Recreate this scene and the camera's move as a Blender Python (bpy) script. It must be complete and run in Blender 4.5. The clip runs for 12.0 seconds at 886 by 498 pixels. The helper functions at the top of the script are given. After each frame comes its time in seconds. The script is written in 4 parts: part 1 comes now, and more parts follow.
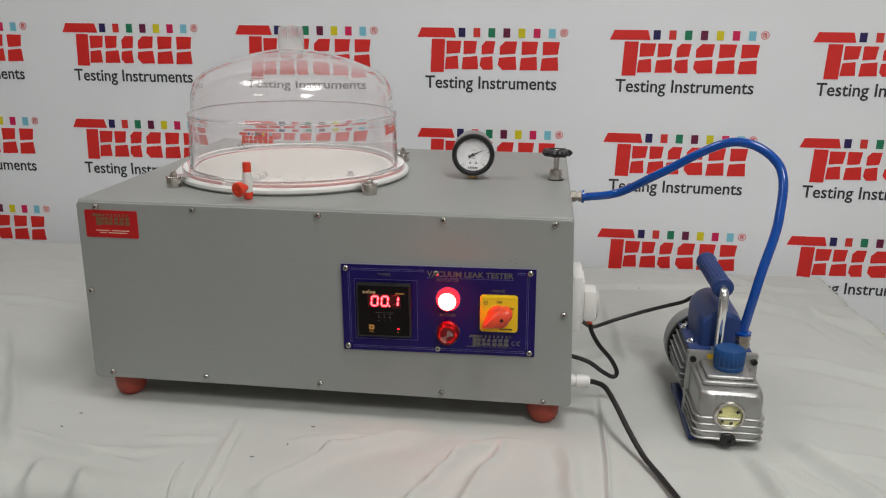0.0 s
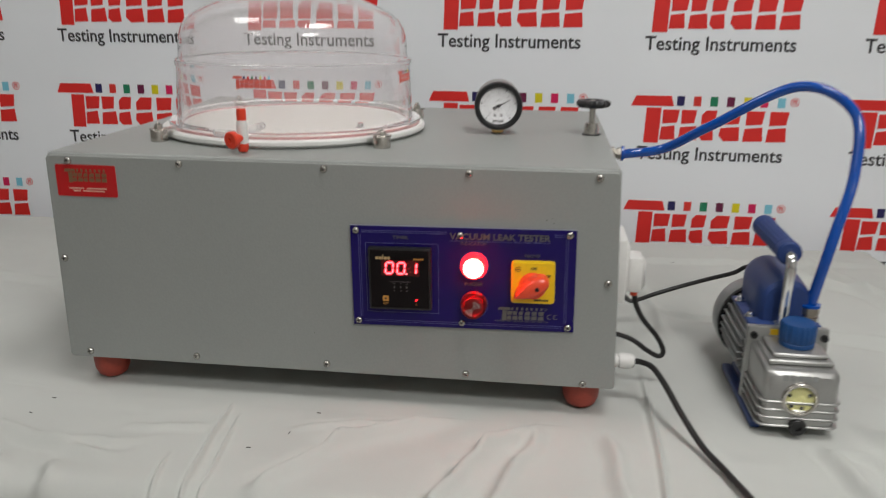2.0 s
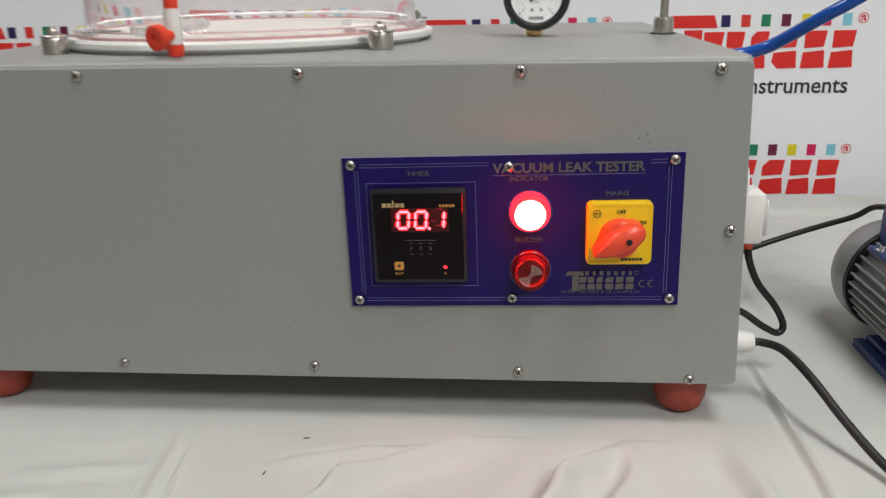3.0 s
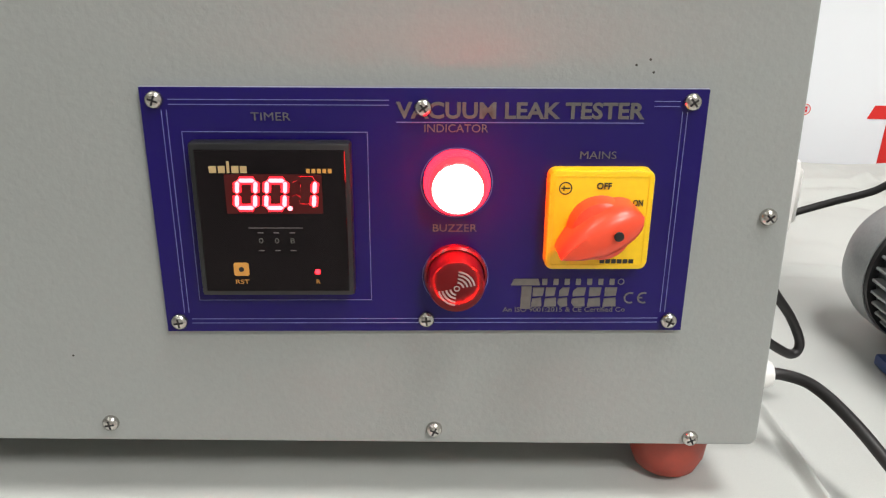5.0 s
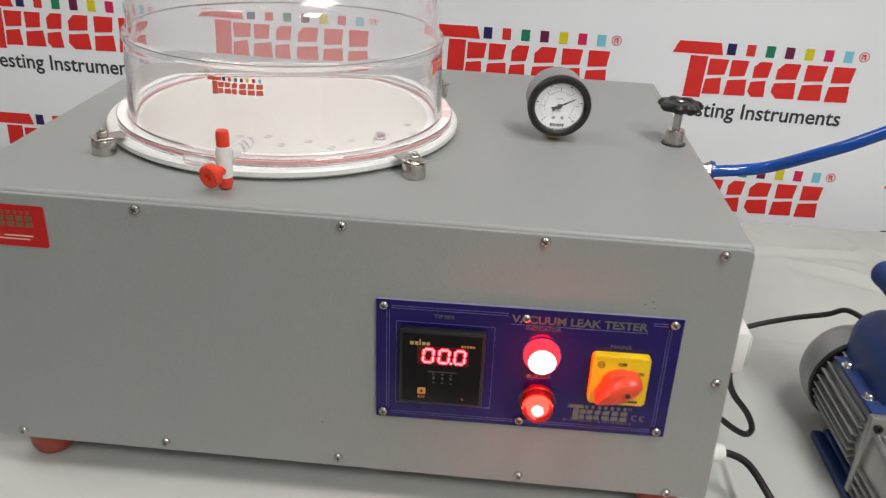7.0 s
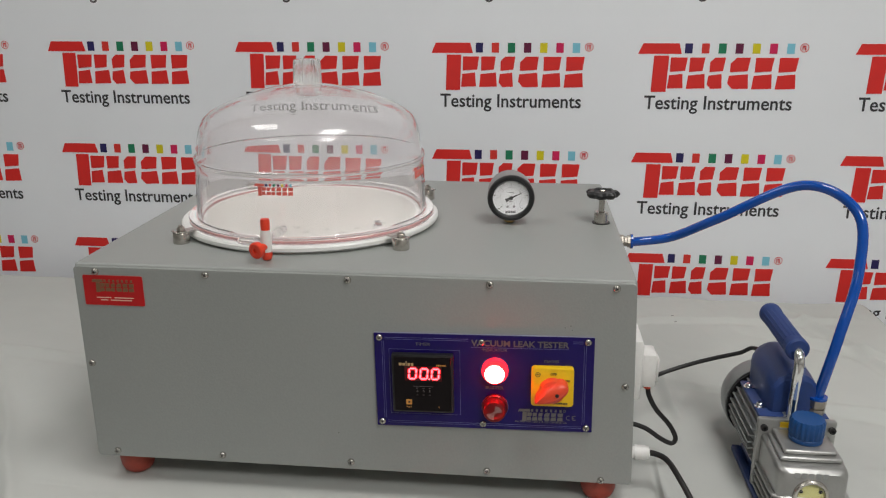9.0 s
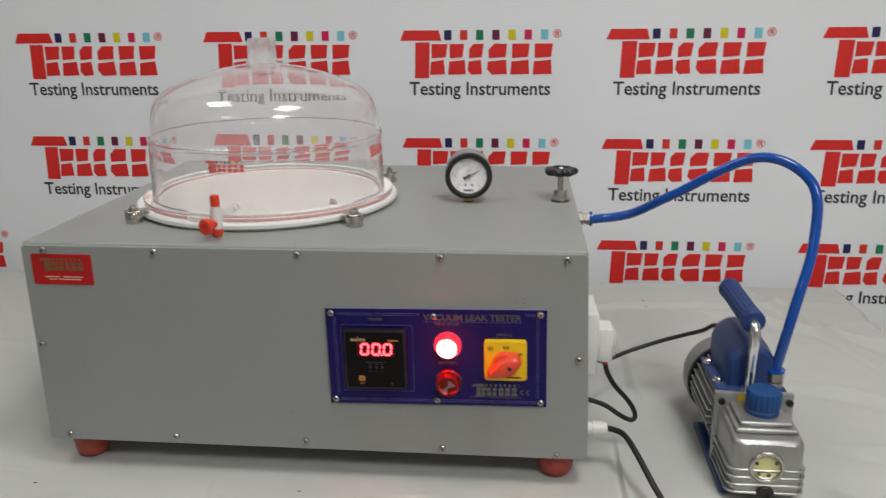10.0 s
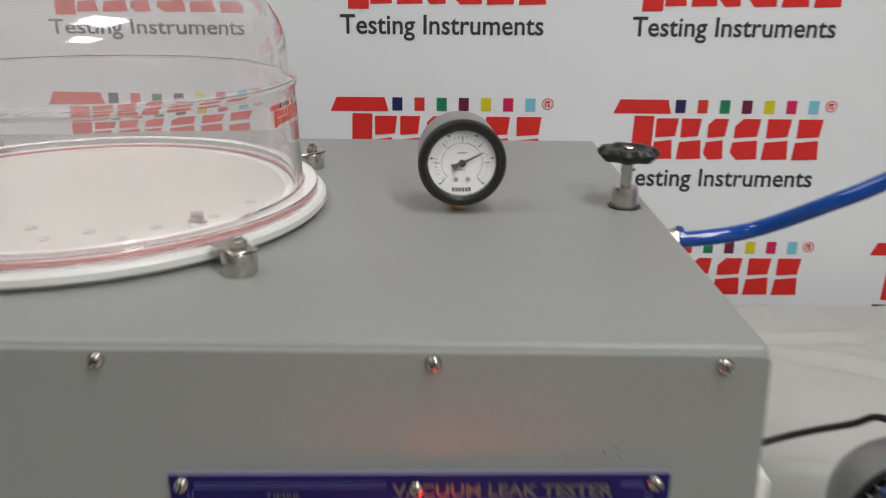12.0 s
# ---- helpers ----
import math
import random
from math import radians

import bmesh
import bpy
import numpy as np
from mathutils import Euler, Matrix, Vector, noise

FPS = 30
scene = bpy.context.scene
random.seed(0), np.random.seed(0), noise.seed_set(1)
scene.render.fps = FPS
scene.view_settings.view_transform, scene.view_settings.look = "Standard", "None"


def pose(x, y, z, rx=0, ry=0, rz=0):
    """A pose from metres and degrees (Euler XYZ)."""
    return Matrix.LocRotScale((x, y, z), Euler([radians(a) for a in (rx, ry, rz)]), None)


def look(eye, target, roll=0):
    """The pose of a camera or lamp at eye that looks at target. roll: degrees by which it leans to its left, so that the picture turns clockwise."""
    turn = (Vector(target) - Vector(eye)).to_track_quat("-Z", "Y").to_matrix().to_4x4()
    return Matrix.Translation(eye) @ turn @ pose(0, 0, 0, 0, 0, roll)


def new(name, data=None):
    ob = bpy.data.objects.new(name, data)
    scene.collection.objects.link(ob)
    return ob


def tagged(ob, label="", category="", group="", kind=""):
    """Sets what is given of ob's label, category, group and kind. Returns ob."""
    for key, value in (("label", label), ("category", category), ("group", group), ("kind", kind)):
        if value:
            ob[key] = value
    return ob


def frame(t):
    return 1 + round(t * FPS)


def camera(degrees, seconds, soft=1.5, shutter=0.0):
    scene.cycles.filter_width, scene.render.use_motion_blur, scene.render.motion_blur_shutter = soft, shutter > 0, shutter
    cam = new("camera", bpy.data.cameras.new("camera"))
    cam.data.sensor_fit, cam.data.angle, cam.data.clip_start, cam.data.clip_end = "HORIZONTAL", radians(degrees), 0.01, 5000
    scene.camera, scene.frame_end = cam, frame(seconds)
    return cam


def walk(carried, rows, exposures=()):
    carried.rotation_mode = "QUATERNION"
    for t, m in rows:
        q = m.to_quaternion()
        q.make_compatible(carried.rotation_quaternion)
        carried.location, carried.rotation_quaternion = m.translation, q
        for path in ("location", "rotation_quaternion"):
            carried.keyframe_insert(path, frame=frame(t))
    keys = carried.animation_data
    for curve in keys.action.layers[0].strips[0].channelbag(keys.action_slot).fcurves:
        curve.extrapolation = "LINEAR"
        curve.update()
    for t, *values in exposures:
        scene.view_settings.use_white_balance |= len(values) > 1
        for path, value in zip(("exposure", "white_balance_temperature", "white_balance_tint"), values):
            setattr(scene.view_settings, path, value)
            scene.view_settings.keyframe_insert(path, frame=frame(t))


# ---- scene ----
cam = camera(57.3, 12.0, 1.15, 0.5)
PATH = [
    (0, (-0.032, -0.973, 0.525), (-0.265, 0.936, -0.026), 0.6),
    (0.5, (-0.032, -0.969, 0.522), (-0.265, 0.939, -0.027), 0.7),
    (1, (-0.03, -0.964, 0.521), (-0.264, 0.944, -0.031), 0.7),
    (1.5, (-0.035, -0.936, 0.504), (-0.272, 0.972, -0.05), 0.6),
    (2, (-0.073, -0.853, 0.454), (-0.308, 1.048, -0.122), 0.5),
    (2.5, (-0.129, -0.712, 0.395), (-0.345, 1.179, -0.219), -1.0),
    (3, (-0.158, -0.585, 0.34), (-0.323, 1.309, -0.281), -1.2),
    (3.2, (-0.166, -0.542, 0.324), (-0.259, 1.358, -0.295), -0.7),
    (4.8, (-0.158, -0.359, 0.281), (-0.107, 1.512, -0.424), 1.4),
    (5, (-0.16, -0.356, 0.281), (-0.102, 1.512, -0.43), 1.5),
    (5.5, (-0.183, -0.374, 0.323), (-0.145, 1.497, -0.382), 2.5),
    (6, (-0.218, -0.418, 0.422), (-0.295, 1.411, -0.384), 3.5),
    (6.5, (-0.208, -0.498, 0.507), (-0.338, 1.312, -0.334), 3.2),
    (6.7, (-0.208, -0.526, 0.528), (-0.296, 1.268, -0.353), 3.6),
    (8.3, (-0.122, -0.792, 0.575), (-0.305, 1.064, -0.147), 0.5),
    (8.5, (-0.118, -0.812, 0.575), (-0.308, 1.066, -0.086), 0.2),
    (9, (-0.113, -0.848, 0.58), (-0.315, 1.055, -0.001), -0.1),
    (9.5, (-0.098, -0.853, 0.573), (-0.299, 1.054, 0.002), -0.2),
    (10, (-0.064, -0.846, 0.542), (-0.253, 1.063, -0.024), -0.6),
    (10.5, (-0.03, -0.834, 0.499), (-0.104, 1.076, -0.09), 0.2),
    (11, (-0.043, -0.744, 0.472), (-0.082, 1.149, -0.171), 0.3),
    (11.5, (-0.109, -0.533, 0.466), (-0.125, 1.363, -0.172), 0.4),
    (12, (-0.146, -0.345, 0.457), (-0.151, 1.547, -0.19), 0.5),
]
walk(cam, [(t, look(eye, target, roll)) for t, eye, target, roll in PATH],
     [(0, 0), (2, 0), (2.5, 0.1), (3.2, 0.35), (4.8, 0.92), (5.2, 0.86), (5.5, 0.8), (6, 0.6), (6.5, 0.4), (6.7, 0.35), (8.3, 0.14), (8.6, 0.1), (9, 0), (12, 0)])

# ---- world and lights ----
world = bpy.data.worlds.new("world")
scene.world = world
world.use_nodes = True
world.node_tree.nodes["Background"].inputs[0].default_value = (0.9, 0.95, 1.0, 1)
world.node_tree.nodes["Background"].inputs[1].default_value = 0.02

LAMPS = [(-1.25, 0.0, 4.8), (0.40, -0.45, 12.8), (-1.5, -2.0, 2.0), (0.9, -1.8, 28)]
CEILING = 2.05
for lx, ly, power in LAMPS:
    data = bpy.data.lights.new("panel_light", "AREA")
    data.shape, data.size, data.size_y = "RECTANGLE", 0.58, 0.58
    data.energy, data.color = power, (1.0, 0.985, 0.96)
    lamp = new("panel_light", data)
    lamp.location = (lx, ly, CEILING - 0.03)


# ---- materials ----
def material(name, colour, rough=0.5, metal=0.0, grain=0.0, scale=200.0, bump=0.0, blotch=0.0, blotch_scale=6.0,
             spec=0.5, coat=0.0, alpha=1.0):
    """Principled material with fine grain and broad blotches in the colour, and a fine relief."""
    m = bpy.data.materials.new(name)
    m.use_nodes = True
    nodes, links = m.node_tree.nodes, m.node_tree.links
    b = nodes["Principled BSDF"]
    b.inputs["Base Color"].default_value = (*colour, 1)
    b.inputs["Roughness"].default_value = rough
    b.inputs["Metallic"].default_value = metal
    b.inputs["Specular IOR Level"].default_value = spec
    b.inputs["Coat Weight"].default_value = coat
    where = nodes.new("ShaderNodeTexCoord").outputs["Object"]

    def noise_node(s, detail):
        n = nodes.new("ShaderNodeTexNoise")
        n.inputs["Scale"].default_value, n.inputs["Detail"].default_value = s, detail
        links.new(where, n.inputs["Vector"])
        return n.outputs["Fac"]

    if grain or blotch:
        value = None
        for amount, s, detail in ((grain, scale, 2.0), (blotch, blotch_scale, 3.0)):
            if not amount:
                continue
            r = nodes.new("ShaderNodeMapRange")
            r.inputs["From Min"].default_value, r.inputs["From Max"].default_value = 0.3, 0.7
            r.inputs["To Min"].default_value, r.inputs["To Max"].default_value = 1 - amount, 1 + amount
            links.new(noise_node(s, detail), r.inputs["Value"])
            if value is None:
                value = r.outputs[0]
            else:
                k = nodes.new("ShaderNodeMath")
                k.operation = "MULTIPLY"
                links.new(value, k.inputs[0]), links.new(r.outputs[0], k.inputs[1])
                value = k.outputs[0]
        v = nodes.new("ShaderNodeVectorMath")
        v.operation = "SCALE"
        v.inputs[0].default_value = colour
        links.new(value, v.inputs["Scale"])
        links.new(v.outputs[0], b.inputs["Base Color"])
        q = nodes.new("ShaderNodeMath")
        q.operation = "MULTIPLY"
        q.inputs[1].default_value = rough
        links.new(value, q.inputs[0]), links.new(q.outputs[0], b.inputs["Roughness"])
    if bump:
        k = nodes.new("ShaderNodeBump")
        k.inputs["Strength"].default_value, k.inputs["Distance"].default_value = bump, 0.0006
        links.new(noise_node(scale, 2.0), k.inputs["Height"])
        links.new(k.outputs[0], b.inputs["Normal"])
    return m


def glow(name, colour, strength, base=(0.02, 0.0, 0.0)):
    m = material(name, base, 0.3)
    b = m.node_tree.nodes["Principled BSDF"]
    b.inputs["Emission Color"].default_value = (*colour, 1)
    b.inputs["Emission Strength"].default_value = strength
    return m


def clear(name, colour, rough=0.02, ior=1.49, through_weight=1.0):
    m = material(name, colour, rough)
    b = m.node_tree.nodes["Principled BSDF"]
    b.inputs["Transmission Weight"].default_value = through_weight
    b.inputs["IOR"].default_value = ior
    return m


GREY = material("powder_coat_grey", (0.305, 0.319, 0.306), 0.41, grain=0.02, scale=420, bump=0.3, blotch=0.025, blotch_scale=5)
STEEL = material("bright_steel", (0.58, 0.55, 0.51), 0.24, 1.0, grain=0.08, scale=300)
SCREW_STEEL = material("screw_steel", (0.50, 0.48, 0.45), 0.22, 1.0, grain=0.1, scale=600, blotch=0.08, blotch_scale=90)
CHROME = material("chrome", (0.85, 0.85, 0.85), 0.08, 1.0, blotch=0.05, blotch_scale=80)
BRASS = material("nickel_brass", (0.38, 0.35, 0.31), 0.3, 1.0, grain=0.08, scale=300)
BRASS_YELLOW = material("brass", (0.75, 0.5, 0.2), 0.35, 1.0, grain=0.06, scale=300)
CAST = material("cast_aluminium", (0.41, 0.41, 0.40), 0.36, 0.75, grain=0.04, scale=700, bump=0.1, blotch=0.06, blotch_scale=40)
FIN = material("grey_motor_paint", (0.36, 0.37, 0.37), 0.4, 0.5, grain=0.06, scale=500, blotch=0.06, blotch_scale=30)
BLUE_PAINT = material("blue_pump_plastic", (0.018, 0.045, 0.17), 0.42, grain=0.08, scale=500, bump=0.12, blotch=0.08, blotch_scale=40)
BLUE_CAP = material("blue_cap_plastic", (0.007, 0.064, 0.22), 0.4, grain=0.06, scale=400, bump=0.1)
BLUE_GRIP = material("blue_rubber_grip", (0.012, 0.04, 0.17), 0.6, grain=0.1, scale=400, bump=0.2)
HOSE = material("blue_polyurethane_hose", (0.002, 0.066, 0.36), 0.10, blotch=0.06, blotch_scale=40, coat=0.4)
BLACK = material("black_plastic", (0.012, 0.012, 0.013), 0.4, grain=0.1, scale=300, bump=0.08)
BLACK_GLOSS = material("black_timer_face", (0.006, 0.004, 0.005), 0.12, blotch=0.2, blotch_scale=60, spec=0.25)
RUBBER = material("black_cable_sheath", (0.012, 0.011, 0.011), 0.5, grain=0.1, scale=200)
WHITE_PLASTIC = material("white_plastic", (0.78, 0.77, 0.75), 0.38, grain=0.02, scale=200, blotch=0.02, blotch_scale=30)
WHITE_DISC = material("white_nylon_disc", (0.78, 0.78, 0.76), 0.35, grain=0.015, scale=300, blotch=0.02, blotch_scale=12)
DIMMED_CREAM = material("dimmed_cream_floor", (0.55, 0.545, 0.505), 0.35, grain=0.02, scale=300, blotch=0.03, blotch_scale=12)
FOOT_RED = material("red_rubber_foot", (0.33, 0.05, 0.03), 0.5, grain=0.08, scale=200, bump=0.1, blotch=0.08, blotch_scale=40)
TAP_RED = material("red_tap_plastic", (0.78, 0.055, 0.022), 0.35, grain=0.03, scale=300)
LABEL_RED = material("red_foil_label", (0.50, 0.012, 0.014), 0.3, blotch=0.08, blotch_scale=30)
LABEL_INK = material("gold_ink", (0.28, 0.17, 0.09), 0.35, 0.5)
LABEL_PALE = material("pale_ink", (0.75, 0.50, 0.40), 0.4)
PANEL_BLUE = material("blue_acrylic_panel", (0.0112, 0.0052, 0.108), 0.14, blotch=0.06, blotch_scale=20, spec=0.35)
PANEL_EDGE = material("panel_edge", (0.22, 0.22, 0.32), 0.3)
PANEL_INK = material("silver_ink", (0.23, 0.22, 0.21), 0.30, 0.9, grain=0.08, scale=500)
PANEL_LINE = material("pale_blue_ink", (0.16, 0.17, 0.42), 0.4)
PRINT_GOLD = material("gold_print", (0.50, 0.36, 0.17), 0.4)
PRINT_ORANGE = material("orange_key", (0.62, 0.29, 0.06), 0.4)
PRINT_DIM = material("dim_print", (0.16, 0.14, 0.14), 0.4)
YELLOW = material("yellow_switch_plate", (0.88, 0.56, 0.01), 0.32, grain=0.03, scale=300)
KNOB_RED = material("orange_red_knob", (0.82, 0.075, 0.03), 0.3, grain=0.03, scale=300)
INK_BLACK = material("black_ink", (0.02, 0.02, 0.02), 0.5)
DIAL_WHITE = material("gauge_dial_white", (0.84, 0.87, 0.87), 0.4, blotch=0.02, blotch_scale=40)
GAUGE_GREY = material("gauge_case_grey", (0.26, 0.26, 0.26), 0.4, grain=0.06, scale=300)
LAMP_ON = glow("lit_red_lamp", (1.0, 0.17, 0.13), 20.0, (0.3, 0.02, 0.02))
# lens side made extra bright, to throw a red halo onto the panel
LAMP_SIDE = glow("lit_red_lamp_side", (1.0, 0.0007, 0.0011), 50.0, (0.3, 0.02, 0.02))
# the collar is no lamp: light from the lens is put in as its glow
LAMP_RIM = glow("collar_red_glow", (1.0, 0.012, 0.028), 2.6, (0.5, 0.02, 0.03))
BUZZ_LENS = clear("red_buzzer_lens", (0.18, 0.009, 0.011), 0.32, 1.3, 0.28)
BUZZ_ON = glow("lit_buzzer_lamp", (1.0, 0.055, 0.03), 105.0)
BUZZ_CORE = glow("lit_buzzer_core", (1.0, 0.46, 0.40), 190.0)
BUZZ_BASE = material("dark_red_buzzer_base", (0.16, 0.008, 0.01), 0.3)
BUZZ_OFF = material("dark_red_light_block", (0.05, 0.004, 0.004), 0.4, blotch=0.2, blotch_scale=300)
LED_ON = glow("lit_red_segment", (1.0, 0.010, 0.018), 2.6)
LED_CORE = glow("lit_segment_core", (1.0, 0.14, 0.17), 3.6)
LED_HAZE = glow("red_window_haze", (1.0, 0.004, 0.012), 0.022)
LED_DOT = glow("lit_red_dot", (1.0, 0.012, 0.02), 4.5)
ACRYLIC = clear("clear_acrylic", (0.97, 0.95, 0.955), 0.012, 1.46, 0.95)
CLOUDY = clear("cloudy_clear_plastic", (0.84, 0.83, 0.82), 0.2, 1.4, 0.85)
GASKET = material("pinkish_gasket", (0.45, 0.22, 0.21), 0.5, grain=0.08, scale=200)
CLOTH = material("white_tablecloth", (0.540, 0.552, 0.528), 0.85, grain=0.03, scale=1500, bump=0.12, blotch=0.03, blotch_scale=5, spec=0.15)
BANNER = material("banner_vinyl", (0.865, 0.89, 0.925), 0.5, grain=0.01, scale=900, blotch=0.02, blotch_scale=3, spec=0.3)
INK_RED = material("red_ink", (0.74, 0.022, 0.018), 0.5, blotch=0.04, blotch_scale=20)
THIN_RED = material("thin_red_ink", (0.72, 0.12, 0.09), 0.5)
INK_GREY = material("dark_grey_ink", (0.035, 0.035, 0.04), 0.5)
INKS = [material("ink_" + n, c, 0.5) for n, c in (
    ("navy", (0.018, 0.012, 0.10)), ("vermilion", (0.70, 0.035, 0.025)), ("green", (0.01, 0.21, 0.10)), ("plum", (0.14, 0.006, 0.05)),
    ("yellow", (0.72, 0.62, 0.01)), ("magenta", (0.66, 0.01, 0.10)), ("sky", (0.22, 0.58, 0.72)))]
cn, cl = CLOTH.node_tree.nodes, CLOTH.node_tree.links
fine_bump = next(n for n in cn if n.type == "BUMP")
crease_noise, crease_bump, crease_map = cn.new("ShaderNodeTexNoise"), cn.new("ShaderNodeBump"), cn.new("ShaderNodeMapping")
crease_noise.noise_type = "RIDGED_MULTIFRACTAL"
crease_noise.inputs["Scale"].default_value, crease_noise.inputs["Detail"].default_value = 9.0, 4.0
crease_noise.inputs["Roughness"].default_value, crease_noise.inputs["Distortion"].default_value = 0.55, 0.6
crease_map.inputs["Scale"].default_value = (0.8, 1.5, 1.0)
crease_map.inputs["Rotation"].default_value = (0, 0, 0.6)
crease_bump.inputs["Strength"].default_value, crease_bump.inputs["Distance"].default_value = 0.7, 0.0045
cl.new(next(n for n in cn if n.type == "TEX_COORD").outputs["Object"], crease_map.inputs["Vector"])
cl.new(crease_map.outputs[0], crease_noise.inputs["Vector"])
cl.new(crease_noise.outputs["Fac"], crease_bump.inputs["Height"])
cl.new(crease_bump.outputs[0], fine_bump.inputs["Normal"])
WALL = material("painted_wall", (0.52, 0.52, 0.50), 0.7, blotch=0.03, blotch_scale=2, bump=0.05)
CEIL = material("ceiling_tile", (0.75, 0.75, 0.73), 0.8, grain=0.03, scale=150)
FLOOR = material("floor_tile", (0.38, 0.36, 0.33), 0.3, blotch=0.06, blotch_scale=4, grain=0.03, scale=60)
WOOD = material("table_laminate", (0.30, 0.19, 0.11), 0.45, blotch=0.1, blotch_scale=8)
DIFFUSER = glow("lamp_diffuser", (1.0, 0.985, 0.95), 3.0, (0.8, 0.8, 0.8))
DUST = material("dark_speck", (0.05, 0.045, 0.04), 0.8)
# white arcs of the buzzer, drawn in a duller grey-pink
ARC_INK = material("grey_pink_ink", (0.42, 0.30, 0.29), 0.5, grain=0.1, scale=900)
SEAL_YELLOW = material("yellow_sticker", (0.85, 0.55, 0.02), 0.4)
SIGHT = clear("sight_glass", (0.95, 0.95, 0.9), 0.2, 1.3)
OIL = material("pale_yellow_oil", (0.62, 0.60, 0.28), 0.25)
for m in (ACRYLIC,):
    m.node_tree.nodes["Principled BSDF"].inputs["Specular IOR Level"].default_value = 0.5


# ---- mesh helpers ----
def part(name, bm, mat, parent=None, label="", smooth=True, at=None):
    """Links a bmesh as one mesh object, under its thing where one is given."""
    me = bpy.data.meshes.new(name)
    for mm in (mat if isinstance(mat, (list, tuple)) else [mat]):
        me.materials.append(mm)
    bm.normal_update()
    bm.to_mesh(me)
    bm.free()
    if smooth:
        me.shade_smooth()
        me.set_sharp_from_angle(angle=radians(38))
    ob = new(name, me)
    if parent is not None:
        ob.parent = parent
    if at is not None:
        ob.matrix_basis = at
    if label:
        tagged(ob, label)
    return ob


def thing(name, label, category, at=None, group="", kind=""):
    ob = new(name)
    ob.empty_display_size = 0.02
    if at is not None:
        ob.matrix_basis = at
    return tagged(ob, label, category, group, kind)


def add_box(bm, lo, hi, bevel=0.0, seg=2, m=None):
    lo, hi = Vector(lo), Vector(hi)
    made = bmesh.ops.create_cube(bm, size=1.0, matrix=Matrix.Translation((lo + hi) / 2) @ Matrix.Diagonal((*(hi - lo), 1)))["verts"]
    if bevel:
        edges = {e for v in made for e in v.link_edges}
        made = [v for v in bmesh.ops.bevel(bm, geom=list(edges), offset=bevel, segments=seg, affect="EDGES", profile=0.5)["verts"]]
    if m is not None:
        bmesh.ops.transform(bm, matrix=m, verts=made)
    return bm


def add_lathe(bm, profile, seg=48, m=None, mat=0):
    """Turns (radius, height) pairs round the z axis; ends with a radius of 0 are closed."""
    m = m or Matrix()
    rings = []
    for r, z in profile:
        if r < 1e-7:
            rings.append([bm.verts.new(m @ Vector((0, 0, z)))])
        else:
            rings.append([bm.verts.new(m @ Vector((r * math.cos(2 * math.pi * k / seg), r * math.sin(2 * math.pi * k / seg), z))) for k in range(seg)])
    for a, b in zip(rings, rings[1:]):
        for k in range(seg):
            j = (k + 1) % seg
            if len(a) == 1 and len(b) == 1:
                continue
            if len(a) == 1:
                fc = bm.faces.new((a[0], b[k], b[j]))
            elif len(b) == 1:
                fc = bm.faces.new((a[k], b[0], a[j]))
            else:
                fc = bm.faces.new((a[k], b[k], b[j], a[j]))
            fc.material_index = mat
    bmesh.ops.remove_doubles(bm, verts=bm.verts, dist=1e-6)
    bmesh.ops.recalc_face_normals(bm, faces=bm.faces)
    return bm


def rod(r, h, bevel=0.0005, seg=32, base=0.0):
    """Profile of a solid round bar with broken edges."""
    return [(0, base), (r - bevel, base), (r, base + bevel), (r, base + h - bevel), (r - bevel, base + h), (0, base + h)]


def along(p, d):
    """A pose at p whose z axis points along d."""
    return Matrix.Translation(p) @ Vector(d).to_track_quat("Z", "Y").to_matrix().to_4x4()


def smooth_line(points, n=10):
    pts = [Vector(p) for p in points]
    pts = [2 * pts[0] - pts[1], *pts, 2 * pts[-1] - pts[-2]]
    out = []
    for i in range(1, len(pts) - 2):
        a, b, c, d = pts[i - 1:i + 3]
        for k in range(n):
            u = k / n
            out.append(0.5 * (2 * b + (c - a) * u + (2 * a - 5 * b + 4 * c - d) * u * u + (3 * b - a - 3 * c + d) * u ** 3))
    return out + [pts[-2]]


def add_tube(bm, line, r, seg=14):
    line = [Vector(p) for p in line]
    side = Vector((0, 0, 1)) if abs((line[1] - line[0]).normalized().z) < 0.9 else Vector((1, 0, 0))
    rings = []
    for i, p in enumerate(line):
        d = (line[min(i + 1, len(line) - 1)] - line[max(i - 1, 0)]).normalized()
        a = d.cross(side).normalized()
        side = a.cross(d).normalized()
        rings.append([bm.verts.new(p + r * (math.cos(2 * math.pi * k / seg) * a + math.sin(2 * math.pi * k / seg) * side)) for k in range(seg)])
    for a, b in zip(rings, rings[1:]):
        for k in range(seg):
            bm.faces.new((a[k], a[(k + 1) % seg], b[(k + 1) % seg], b[k]))
    bm.faces.new(rings[0]), bm.faces.new(rings[-1])
    bmesh.ops.recalc_face_normals(bm, faces=bm.faces)
    return bm


def add_plate(bm, outline, y0, y1, mat=0):
    """A flat plate from an outline of (x, z), between the depths y0 (front) and y1."""
    a = [bm.verts.new((x, y0, z)) for x, z in outline]
    b = [bm.verts.new((x, y1, z)) for x, z in outline]
    fs = [bm.faces.new(a), bm.faces.new(b[::-1])]
    for k in range(len(a)):
        j = (k + 1) % len(a)
        fs.append(bm.faces.new((a[k], b[k], b[j], a[j])))
    for fc in fs:
        fc.material_index = mat
    bmesh.ops.recalc_face_normals(bm, faces=fs)
    return bm


